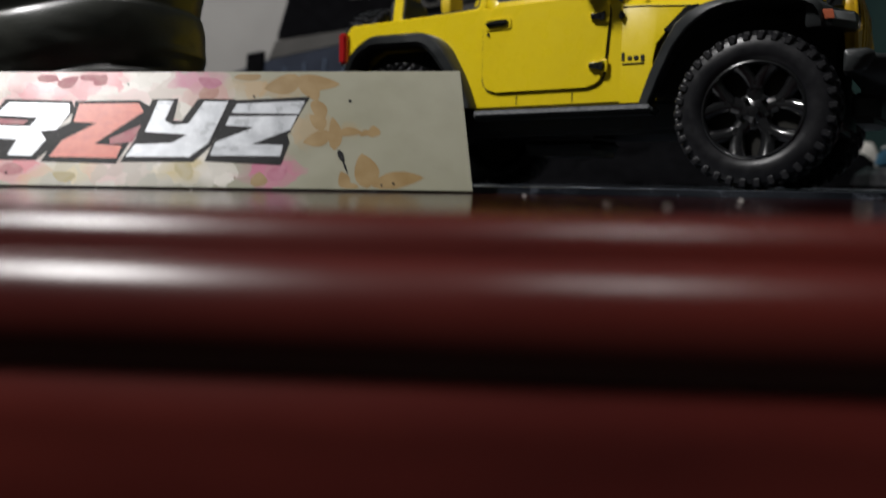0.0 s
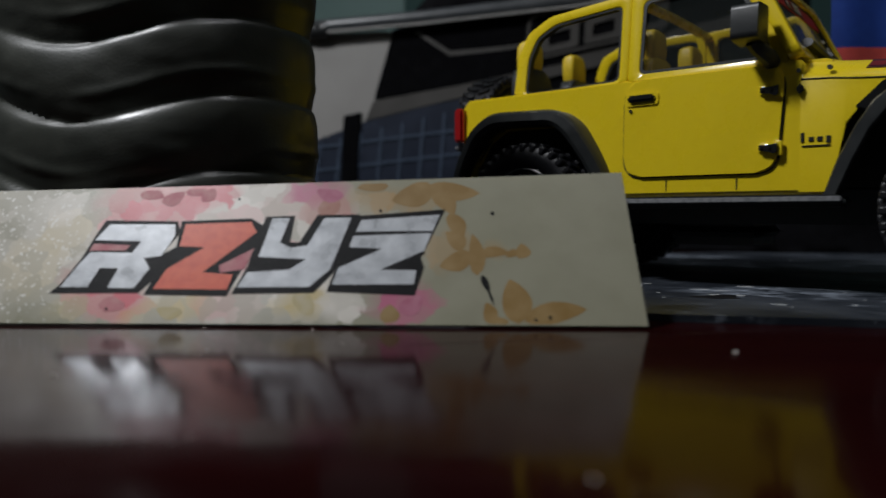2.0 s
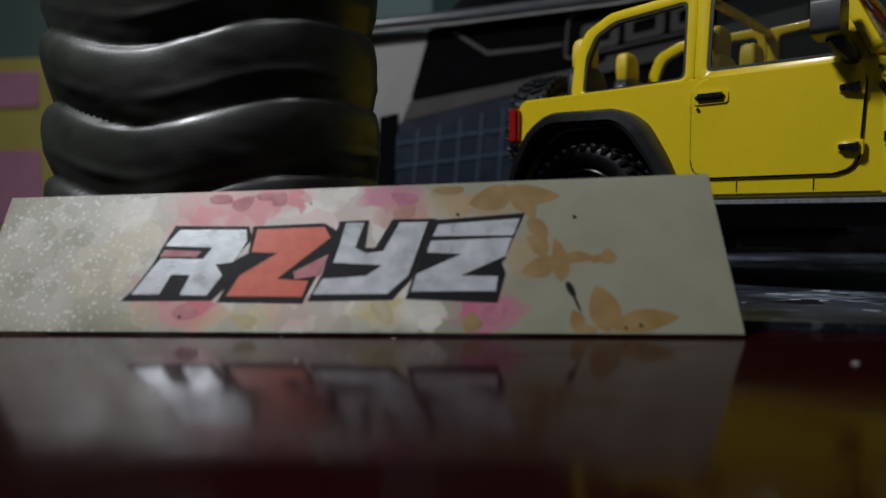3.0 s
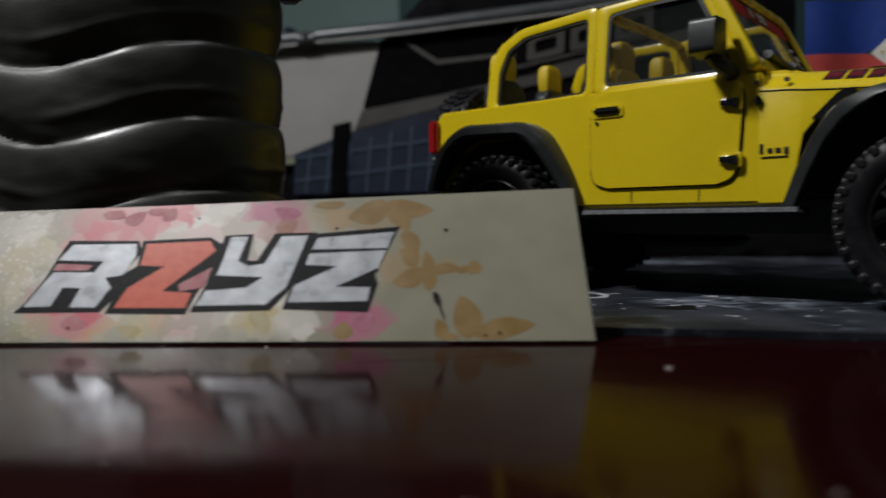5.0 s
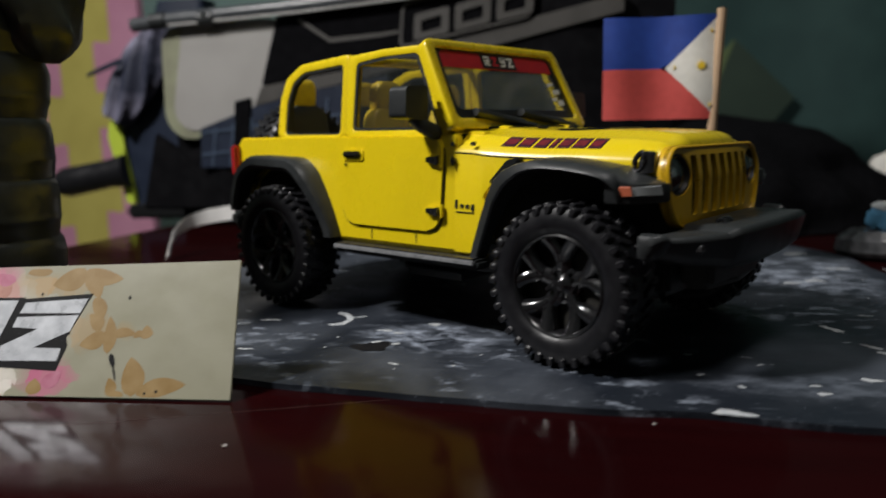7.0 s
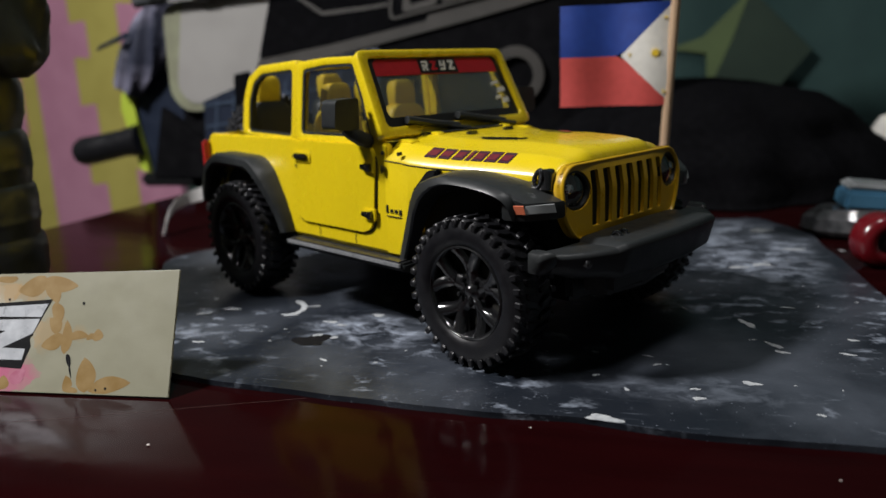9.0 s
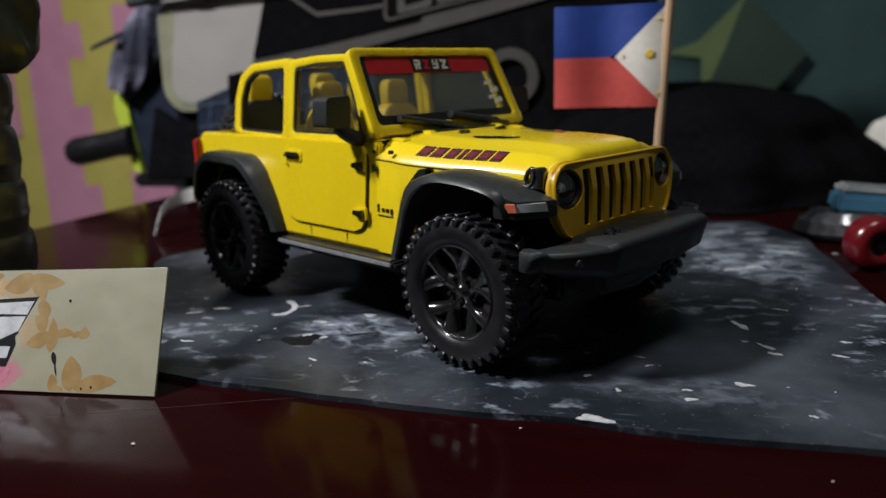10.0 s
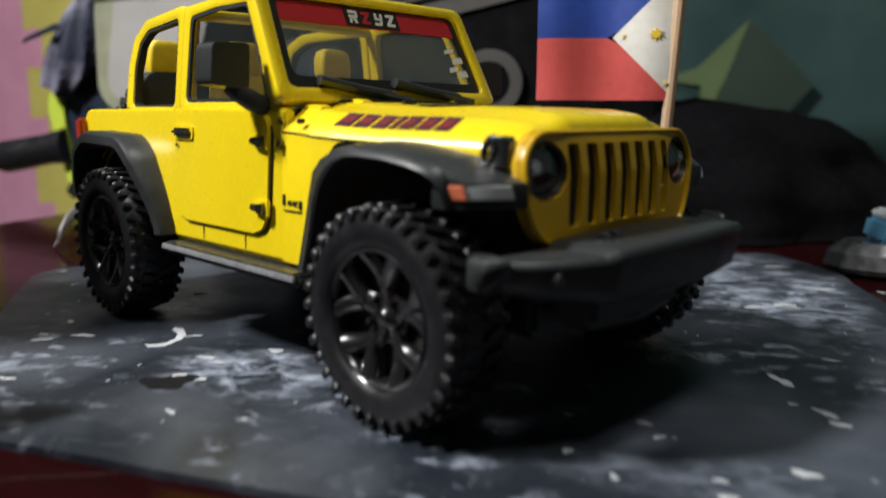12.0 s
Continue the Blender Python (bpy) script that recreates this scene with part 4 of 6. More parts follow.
# doors with their fittings
door_face = rounded([(-0.0966, 0.0255), (-0.0632, 0.0255), (-0.0618, 0.0468), (-0.0966, 0.0468)], 0.0042, 6)
for side in (-1, 1):
    grown = rounded([(-0.09690, 0.02520), (-0.06285, 0.02520), (-0.06145, 0.0462), (-0.09690, 0.0462)], 0.0046, 6)
    jpart("door_gap", flip(prism(grown, -BW - 0.0002, -BW + 0.0005, "y"), side), SEAM)
    door = jpart("door", flip(prism(door_face, -BW - 0.0006, -BW + 0.0004, "y", 0.0003), side), YELLOW)
    own = box(-0.0956, -0.0891, -BW - 0.0018, -BW - 0.0004, 0.0420, 0.0435, 0.0005)
    own2 = prism(rounded([(-0.0961, 0.0412), (-0.0884, 0.0412), (-0.0884, 0.0440), (-0.0961, 0.0440)], 0.0009, 4), -BW - 0.0009, -BW - 0.0005, "y")
    jpart("handle_recess", flip(own2, side), YELLOW, door)
    handle = flip(own, side)
    jpart("handle", handle, GLOSS, door)
    jpart("keyhole", flip(prism(disc(-0.0950, 0.0402, 0.0004, 12), -BW - 0.0009, -BW - 0.0004, "y"), side), CHROME, door)
    for z in (0.0303, 0.0417):
        leaf_plate = prism(rounded([(-0.0668, z - 0.0007), (-0.0640, z - 0.0014), (-0.0620, z - 0.0016), (-0.0620, z + 0.0015), (-0.0640, z + 0.0012), (-0.0668, z + 0.0009)], 0.0003, 2), -BW - 0.0010, -BW - 0.0004, "y", 0.0002)
        hinge = jpart("hinge", flip(leaf_plate, side), YELLOW, door)
        own = prism(rounded([(-0.0664, z - 0.0005), (-0.0646, z - 0.0007), (-0.0634, z - 0.0012), (-0.0628, z - 0.0008), (-0.0628, z + 0.0010), (-0.0636, z + 0.0007), (-0.0664, z + 0.0006)], 0.0002, 2), -BW - 0.0017, -BW - 0.0009, "y", 0.0002)
        for bolt_x in (-0.0658, -0.0642):
            merge(own, prism(disc(bolt_x, z, 0.00035, 10), -BW - 0.0020, -BW - 0.0016, "y", 0.0001))
        jpart("hinge_knuckle", flip(own, side), GLOSS, door, "gloss black bolted knuckle")
    jpart("latch_knob", flip(merge(prism(disc(-0.0590, 0.0415, 0.0008, 14), -BW - 0.0008, -BW, "y", 0.0002), box(-0.0593, -0.0587, -BW - 0.0011, -BW - 0.0004, 0.0404, 0.0426, 0.0002)), side), GLOSS)
    for x in (-0.0595, -0.0540):
        jpart("bolt", flip(prism(disc(x, 0.0452, 0.00045, 12), -BW - 0.0003, -BW + 0.0006, "y"), side), DECAL_BLACK)
    # mirror on its arm
    own = loft([[(x, -BW - y, z) for y, z in rounded([(0.0030, 0.0503), (0.0100, 0.0510), (0.0105, 0.0577), (0.0036, 0.0580)], 0.0011, 3)] for x in (-0.0700, -0.0690, -0.0664, -0.0648)])
    sweep([(-0.0648, -BW + 0.0005, 0.0474), (-0.0650, -BW - 0.0022, 0.0484), (-0.0662, -BW - 0.0040, 0.0498), (-0.0670, -BW - 0.0052, 0.0512)], 0.0017, own, 10)
    jpart("mirror", flip(own, side), BLACK)
    # sill, side step, flares, vent
    jpart("sill", flip(prism([(-BW + 0.0002, 0.0226), (-BW + 0.0003, 0.0216), (-BW + 0.0010, 0.0206), (-BW + 0.0028, 0.0199), (-BW + 0.0050, 0.0199), (-BW + 0.0050, 0.0226)], -0.0990, -0.0540, "x"), side), YELLOW)
    for x in (-0.0866, -0.0712):
        jpart("sill_seam", flip(box(x - 0.00010, x + 0.00010, -BW - 0.00008, -BW + 0.0004, 0.0222, 0.0246), side), SEAM)
    step = box(-0.0975, -0.0505, -0.0292, -0.0235, 0.0185, 0.0206, 0.0006)
    ledge = jpart("side_step", flip(step, side), BLACK)
    # lighter, glossier strip added for the light on the step's black top
    jpart("tread", flip(box(-0.0965, -0.0515, -0.0294, -0.0262, 0.0202, 0.0209, 0.0003), side), STEP, ledge, "step top coloured grey for the light on it")
    # pale strip paints in the highlight along the step's front edge
    jpart("step_edge", flip(box(-0.0970, -0.0510, -0.0297, -0.0291, 0.0195, 0.0206, 0.0002), side), STEP_GLINT, ledge, "front edge with its highlight painted in pale grey")
    # front flare: top, creased outer band and rolled lip along the arch, then the lamp block
    arch = ((-55.0, 19.5, -54.7, -27.6, 19.5, -52.3, -28.4, 19.5), (-52.3, 26.8, -52.0, -28.0, 26.8, -49.5, -28.9, 26.2), (-49.3, 33.0, -48.8, -29.2, 32.8, -46.4, -30.2, 32.0),
            (-46.6, 37.4, -45.9, -30.5, 36.8, -43.4, -31.5, 35.4), (-44.3, 39.6, -43.2, -31.0, 38.9, -41.0, -32.3, 37.1), (-41.0, 40.9, -39.6, -31.4, 40.3, -38.0, -32.9, 38.7), (-36.5, 41.6, -35.8, -31.6, 41.0, -35.2, -33.0, 39.5),
            (-33.0, 41.7, -32.4, -31.6, 41.1, -32.2, -33.0, 39.7), (-28.5, 41.3, -27.5, -31.6, 40.8, -27.8, -33.0, 39.5), (-23.5, 40.6, -22.4, -31.5, 40.1, -22.8, -33.0, 38.9), (-20.2, 40.0, -19.6, -31.3, 39.4, -20.0, -32.9, 38.2),
            (-18.6, 39.4, -18.0, -31.1, 38.6, -18.5, -32.6, 37.3), (-17.6, 38.2, -17.1, -30.9, 37.4, -17.6, -32.1, 36.0), (-17.2, 36.0, -16.8, -30.8, 35.6, -17.2, -31.7, 34.4), (-17.2, 34.6, -16.8, -30.7, 34.2, -17.1, -31.4, 33.6))
    secs = []
    for xt, zt, xc, yc, zc, xl, yl, zl in arch:
        deep = -19.5 if xt > -46 else -25.0
        lx, lz = xl + (xl - xc) * 0.16, zl + (zl - zc) * 0.16
        secs.append([raw(*q) for q in ((xt, deep, zt), (xc, yc + 0.5, zc + 0.02), (xc * 0.85 + xl * 0.15, yc - 0.25, zc * 0.88 + zl * 0.12), (xl * 0.8 + xc * 0.2, yl + 0.1, zl * 0.8 + zc * 0.2), (xl, yl - 0.05, zl), (lx, yl + 0.35, lz), (lx, deep, lz))])
    own = loft(secs)
    plan = ((-20.0, -31.0, 39.5), (-18.2, -31.1, 38.8), (-17.2, -30.9, 37.7), (-15.2, -29.9, 37.0), (-11.7, -24.4, 36.9), (-11.4, -22.0, 36.8), (-12.4, -19.5, 37.8), (-20.0, -19.5, 40.1))
    mx, my = -16.0, -26.0
    block = []
    for grow, drop, floor_z in ((0.93, 0.0, 0.0), (0.98, 0.10, 0.0), (1.0, 0.42, 0.0), (1.0, 9.0, 33.9), (0.95, 9.0, 33.4)):
        block.append([raw(mx + (x - mx) * grow, my + (y - my) * grow, max(z - drop, floor_z)) for x, y, z in plan])
    loft(block, bm=own)
    far = Matrix.Translation((0, 0.0033 if side > 0 else 0, 0))      # the far wing is moved out to fit the camera's view
    jpart("front_flare", merge(None, flip(own, side), far), BLACK, angle=28)
    ro = rounded([(-0.1462, 0.0255), (-0.1435, 0.0310), (-0.1375, 0.0390), (-0.1315, 0.0424), (-0.1120, 0.0418), (-0.1068, 0.0385), (-0.1015, 0.0300), (-0.0975, 0.0205)], 0.003, 3)[2:-2]
    ri = rounded([(-0.1425, 0.0255), (-0.1402, 0.0300), (-0.1350, 0.0364), (-0.1305, 0.0388), (-0.1132, 0.0383), (-0.1098, 0.0358), (-0.1050, 0.0285), (-0.1015, 0.0205)], 0.003, 3)[2:-2]
    secs = []
    for (xo, zo), (xi, zi) in zip(ro, ri):
        cut = 0.0022 * max(0.0, min(1.0, (0.038 - zo) / 0.012))
        secs.append([(xo, -0.0245, zo), (xo, -0.0302 + cut, zo), (xo * 0.85 + xi * 0.15, -0.0312 + cut, zo * 0.8 + zi * 0.2), (xi * 0.7 + xo * 0.3, -0.0314 + cut, zi * 0.7 + zo * 0.3), (xi, -0.0306 + cut, zi), (xi, -0.0245, zi)])
    jpart("rear_flare", flip(loft(secs), side), BLACK, angle=40)
    jpart("side_vent", flip(prism([(-0.0500, 0.0372), (-0.0455, 0.0420), (-0.0425, 0.0424), (-0.0435, 0.0400), (-0.0475, 0.0362)], -0.0262, -0.0235, "y", 0.0003), side), GLOSS)
    # front lamp strip in the flare
    for name, mat, p, q in (("turn_signal", ORANGE, (-17.35, -31.15), (-15.35, -30.05)), ("marker_lamp", GREYLENS, (-15.25, -29.90), (-11.95, -24.70))):
        slabs = []
        for dx, dy, inset in ((-0.50, 0.32, 0.0), (0.10, -0.06, 0.0), (0.24, -0.15, 0.14)):
            (x0, y0), (x1, y1) = [(p[0] * (1 - k) + q[0] * k + dx, p[1] * (1 - k) + q[1] * k + dy) for k in (inset * 0.4, 1 - inset * 0.4)]
            lower = 0.9 if name == "turn_signal" else 0.05
            slabs.append([raw(x0 + lower, y0 + lower * 0.5, 34.75 + inset), raw(x1 + 0.35, y1 + 0.2, 34.75 + inset), raw(x1, y1, 36.55 - inset), raw(x0 - 0.25, y0, 36.55 - inset)])
        jpart(name, merge(None, flip(loft(slabs), side), far), mat)
    # bonnet catch: a glossy rubber loop over a rounded hook
    own = loft([[raw(-15.9 + q * w, -21.8 + p * 1.5, z) for q, p in rounded([(-1, -1), (1, -1), (1, 1), (-1, 1)], 0.7, 4)] for z, w in ((38.6, 1.7), (40.6, 1.7), (41.8, 1.5), (42.4, 1.1), (42.6, 0.6))])
    turn_round = [2 * math.pi * k / 20 for k in range(21)]
    sweep([raw(-17.2 + 1.1 * math.cos(a) + 0.55 * math.sin(a), -23.0 - 0.15 * math.cos(a), 40.6 + 1.75 * math.sin(a)) for a in turn_round], 0.00055, own, 8)
    sweep([raw(-18.6, -22.6, 39.2), raw(-19.4, -22.2, 39.0)], 0.0006, own, 6)
    jpart("bonnet_catch", flip(own, side), GLOSS, angle=60)
    # tail lamp
    tail = jpart("tail_lamp", flip(box(-0.1466, -0.1436, -0.0272, -0.0222, 0.0362, 0.0450, 0.0006), side), REDLENS)
    jpart("tail_lamp_insert", flip(box(-0.1470, -0.1460, -0.0262, -0.0232, 0.0385, 0.0425, 0.0003), side), BLACK, tail)

# plain marks in place of the maker's words
def shoulder(x, f, lift):
    """A point on the bonnet's sloping shoulder, f of the way up it."""
    for (x0, w0, _, c0, _), (x1, w1, _, c1, _) in zip(stations, stations[1:]):
        if x0 <= x <= x1:
            k = (x - x0) / (x1 - x0)
            w, zc = w0 + (w1 - w0) * k, c0 + (c1 - c0) * k
    return (x, -w + 0.0005 + 0.0035 * f - lift * 0.64, zc - 0.0019 + 0.0029 * f + lift * 0.77)


for k, wide in enumerate((0.0030, 0.0030, 0.0029, 0.0013, 0.0028, 0.0030, 0.0030)):
    x = -0.0487 + (0.0, 0.0034, 0.0069, 0.0102, 0.0119, 0.0151, 0.0185)[k]
    corners = ((x, 0.38), (x + wide * 0.96, 0.38), (x + wide * 0.96 + 0.0007, 1.04), (x + 0.0007, 1.04))
    mark = jpart("side_mark", loft([[shoulder(px, f, 0.00012) for px, f in corners], [shoulder(px, f, -0.0002) for px, f in corners]]), DECAL_EDGE)
    corners = ((x + 0.00035, 0.52), (x + wide * 0.96 - 0.00025, 0.52), (x + wide * 0.96 + 0.00015, 0.88), (x + 0.00075, 0.88))
    jpart("fill", loft([[shoulder(px, f, 0.00019) for px, f in corners], [shoulder(px, f, -0.0002) for px, f in corners]]), DECAL_RED, mark)
for k, (wide, low, high) in enumerate(((0.0006, 0.0312, 0.0330), (0.0009, 0.0313, 0.0321), (0.0009, 0.0313, 0.0321), (0.0007, 0.0309, 0.0322))):
    x = -0.0588 + k * 0.0015
    jpart("door_mark", prism(rect(x, x + wide, low, high), -BW - 0.00012, -BW + 0.0002, "y"), DECAL_BLACK)
jpart("door_mark", prism(rect(-0.0586, -0.0536, 0.0303, 0.0305), -BW - 0.00012, -BW + 0.0002, "y"), DECAL_BLACK)

# grille with slots and round lamps
GX0, GX1 = -0.0125, -0.0098
GTOP = 0.0445
GO = rounded([(-0.0176, 0.0288), (0.0182, 0.0281), (0.0208, 0.0340), (0.0214, 0.0408), (0.0186, GTOP), (-0.0186, GTOP), (-0.0214, 0.0408), (-0.0208, 0.0340)], 0.0026, 5)
HL = [(-0.0167, 0.0391), (0.0169, 0.0391)]


def plate(outline, holes, x0, x1):
    """A flat plate across the car with holes through it."""
    own = bmesh.new()
    edges = []
    for loop in [outline] + holes:
        vs = [own.verts.new((x1, y, z)) for y, z in loop]
        edges += [own.edges.new((a, b)) for a, b in zip(vs, vs[1:] + vs[:1])]
    bmesh.ops.triangle_fill(own, use_beauty=True, use_dissolve=False, edges=edges)
    out = bmesh.ops.extrude_face_region(own, geom=list(own.faces))
    bmesh.ops.translate(own, verts=[g for g in out["geom"] if isinstance(g, bmesh.types.BMVert)], vec=(x0 - x1, 0, 0))
    return own


slots = []
for k in range(7):
    y, w = -0.01125 + k * 0.00388, 0.00122 if k < 6 else 0.00095
    slots.append(rounded([(y - w * 0.92, 0.0311), (y + w * 0.92, 0.0310), (y + w, 0.0345), (y + w, 0.0384), (y + w * 0.94, 0.0426), (y - w * 0.94, 0.0426), (y - w, 0.0384), (y - w, 0.0345)], 0.0004, 3))
jpart("grille", plate(GO, slots + [disc(cy, cz, 0.0040, 40) for cy, cz in HL], GX1 - 0.0009, GX1), YELLOW_SHADED, label="yellow slotted front panel, coloured darker and warmer for shade", angle=25)
GI = [(y * 0.968, 0.0362 + (z - 0.0362) * 0.93) for y, z in GO]
jpart("grille_rim", ring(GO, GI, GX1 - 0.0022, GX1 + 0.0007, "x", 0.0006), YELLOW_SHADED, angle=70)
jpart("grille_back", box(GX1 - 0.0024, GX1 - 0.0018, -0.0127, 0.0129, 0.0296, 0.0434), DECAL_BLACK)
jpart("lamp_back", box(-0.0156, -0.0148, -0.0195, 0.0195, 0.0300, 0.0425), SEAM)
for cy, cz in HL:
    own = revolve([(0.0, 0.0041), (0.0, 0.0035), (-0.0010, 0.0033), (-0.0012, 0.0041)], 36, "x")
    head = jpart("headlamp", merge(None, own, Matrix.Translation((GX1 - 0.0003, cy, cz))), DECAL_BLACK)
    own = revolve([(-0.0003, 0.00001), (-0.0006, 0.0018), (-0.0012, 0.0033), (-0.0020, 0.0033), (-0.0020, 0.00001)], 32, "x")
    jpart("lens", merge(None, own, Matrix.Translation((GX1 + 0.0002, cy, cz))), GLOSS, head)
    own = revolve([(0.0002, 0.00001), (0.0001, 0.0008), (-0.0003, 0.0011), (-0.0006, 0.0011), (-0.0006, 0.00001)], 20, "x")
    jpart("bulb", merge(None, own, Matrix.Translation((GX1 - 0.0002, cy + 0.0016 * (1 if cy > 0 else -1), cz + 0.0006))), CHROME, head)

# bumpers, underside
bumper = bmesh.new()
secs = []
half_bumper = [(-32.6, -10.0, 25.0, 27.4, 2.2), (-32.2, -9.0, 24.2, 28.2, 3.6), (-31.2, -8.0, 23.8, 28.6, 4.6), (-30.0, -7.4, 23.8, 28.5, 4.8), (-29.4, -7.6, 23.7, 27.9, 5.0), (-28.4, -6.4, 23.6, 27.9, 5.4), (-25.0, -3.6, 22.4, 28.0, 7.4),
               (-19.0, -0.8, 21.8, 28.2, 9.6), (-18.0, 0.4, 21.4, 28.9, 11.0), (-16.8, 0.9, 21.2, 29.1, 11.4), (-9.0, 1.4, 20.8, 29.2, 12.0)]
for y, x1, z0, z1, deep in half_bumper + [(0.0, 1.6, 20.8, 29.2, 12.2)] + [(-h[0],) + h[1:] for h in reversed(half_bumper)]:
    under = min(2.8, deep * 0.4)
    outline = rounded([(x1 - deep, z0), (x1 - under - 0.5, z0), (x1 - under * 0.55, z0 + 1.4), (x1, z1 - 0.9), (x1 - 0.8, z1), (x1 - deep, z1)], 0.5, 3)
    secs.append([raw(x, y, z, 1.0) for x, z in outline])
loft(secs, bm=bumper)
prism([raw(x, y, 0, 1.0)[:2] for x, y in ((-12.5, -15.0), (-7.0, -12.5), (-6.4, 0.0), (-7.0, 12.5), (-12.5, 15.0))], 0.0165, 0.0230, "z", 0.0012, bumper)
fbump = jpart("front_bumper", bumper, BLACK, angle=30)
for y in (-24.6, 24.6):
    own = revolve([(0.0, 0.00001), (0.0003, 0.0006), (0.0, 0.0010), (-0.0010, 0.0010), (-0.0010, 0.00001)], 18, "x")
    jpart("fog_lamp", merge(None, own, Matrix.Translation(raw(-4.0, y, 25.8, 1.0))), FOGLENS, fbump)
for y in (-13.4, -11.0):
    own = sweep([raw(-5.2 + 0.8 * math.cos(a), y + 0.3 * math.cos(a), 29.0 + 0.8 * math.sin(a), 1.0) for a in [math.pi * k / 8 for k in range(9)]], 0.00042, sides=8)
    jpart("tow_hook", own, GLOSS, fbump)
jpart("rear_bumper", box(-0.1490, -0.1440, -0.0270, 0.0270, 0.0215, 0.0258, 0.0010), BLACK)
under = box(-0.1420, -0.0130, -0.0165, 0.0165, 0.0150, 0.0232, 0.0012)
box(-0.0950, -0.0700, -0.0120, 0.0100, 0.0100, 0.0160, 0.0030, under, 3)
jpart("underbody", under, BLACK)
for x in (-0.1225, -0.0290):
    jpart("axle", sweep([(x, -0.022, 0.0170), (x, 0.022, 0.0170)], 0.0020, sides=10), BLACK)
# dark blocks fill the wheel wells; the shade inside is put into their colour
jpart("wheel_well_shade", box(-0.0540, -0.0151, -0.0198, 0.0198, 0.0225, 0.0405, 0.0010), SEAM)
jpart("wheel_well_shade", box(-0.1432, -0.1005, -0.0240, 0.0240, 0.0225, 0.0386, 0.0010), SEAM)

# cabin
def seat(x, y, mat_back, wide, name, rise):
    """A bucket seat: leaning back with wings, headrest, cushion; rise lifts its top."""
    own = loft([[(x + dx - lean_x, y + dy, z + rise * (z - 0.03) / 0.03) for dx, dy in rounded([(-0.0018, -wide * f), (0.0026, -wide * f), (0.0026, wide * f), (-0.0018, wide * f)], 0.0014, 4)] for z, lean_x, f in ((0.0300, 0.0, 0.92), (0.0380, 0.0008, 1.0), (0.0460, 0.0017, 1.0), (0.0515, 0.0025, 0.9), (0.0534, 0.0028, 0.72), (0.0540, 0.0029, 0.5))])
    s = jpart(name, own, mat_back)
    own = loft([[(x - 0.0028 + dx, y + dy, z + rise) for dx, dy in rounded([(-0.0021 * f, -0.0042 * f), (0.0020 * f, -0.0042 * f), (0.0020 * f, 0.0042 * f), (-0.0021 * f, 0.0042 * f)], 0.0011, 4)] for z, f in ((0.0526, 0.8), (0.0540, 0.95), (0.0562, 1.0), (0.0590, 0.98), (0.0604, 0.85), (0.0610, 0.6))])
    jpart("headrest", own, SEAT, s)
    jpart("seat_cushion", box(x, x + 0.013, y - wide, y + wide, 0.0290, 0.0340, 0.0012), mat_back, s)


for y in (-0.0122, 0.0122):
    seat(-0.0940, y, SEAT, 0.0074, "front_seat", 0.0)
    seat(-0.1300, y, BLACK, 0.0080, "rear_seat", 0.0024)
jpart("dashboard", prism([(-0.0680, 0.0380), (-0.0592, 0.0380), (-0.0592, 0.0474), (-0.0650, 0.0470), (-0.0675, 0.0440)], -0.0232, 0.0232, "y", 0.0006), BLACK)
own = revolve([(-0.0004, 0.0046), (0.0, 0.0050), (0.0004, 0.0046), (0.0, 0.0042)], 28, "x")
jpart("steering_wheel", merge(None, own, Matrix.Translation((-0.0705, 0.0118, 0.0455)) @ Matrix.Rotation(-0.4, 4, "Y")), BLACK)

# wheels: hub, tyre with lugs, spoked rim
tyre = revolve([(-0.0044, 0.0098), (-0.0051, 0.0104), (-0.0055, 0.0116), (-0.0055, 0.0136), (-0.0048, 0.0149), (-0.0036, 0.0154), (0.0036, 0.0154), (0.0048, 0.0149), (0.0054, 0.0136), (0.0052, 0.0118), (0.0045, 0.0104)], 60)
LUGS = 34
lug_kinds = []      # a lug's mesh, its turn round the tyre as a share of the pitch
for y0, y1, shift, r0, r1, side in ((-0.0036, -0.0004, 0.0, 0.0150, 0.01605, 1), (0.0004, 0.0036, 0.5, 0.0150, 0.01605, -1)):
    near, far = (y0, y1) if side > 0 else (y1, y0)
    plan = [(-0.0011, near), (0.0002, near), (0.0008, near * 0.55 + far * 0.45), (0.0012, far), (-0.0001, far), (-0.0006, near * 0.55 + far * 0.45)]
    lug_kinds.append((mesh_of("tread_lug", prism(plan, r0, r1, "z", 0.00022, segments=1), RUBBER), shift))
for y0, y1, shift in ((-0.0057, -0.0040, 0.45), (0.0040, 0.0057, 0.95)):
    own = prism([(-0.0010, y0), (0.0004, y0), (0.0010, y1), (-0.0005, y1)], 0.0138, 0.0157, "z", 0.0003, segments=1)
    lug_kinds.append((mesh_of("tread_lug", own, RUBBER), shift))
tyre_mesh = mesh_of("tyre", tyre, RUBBER)
rim = revolve([(-0.0046, 0.0108), (-0.0056, 0.0107), (-0.0058, 0.0103), (-0.0055, 0.0100), (-0.0044, 0.0097), (-0.0020, 0.0095), (0.0030, 0.0093), (0.0036, 0.0107)], 56)


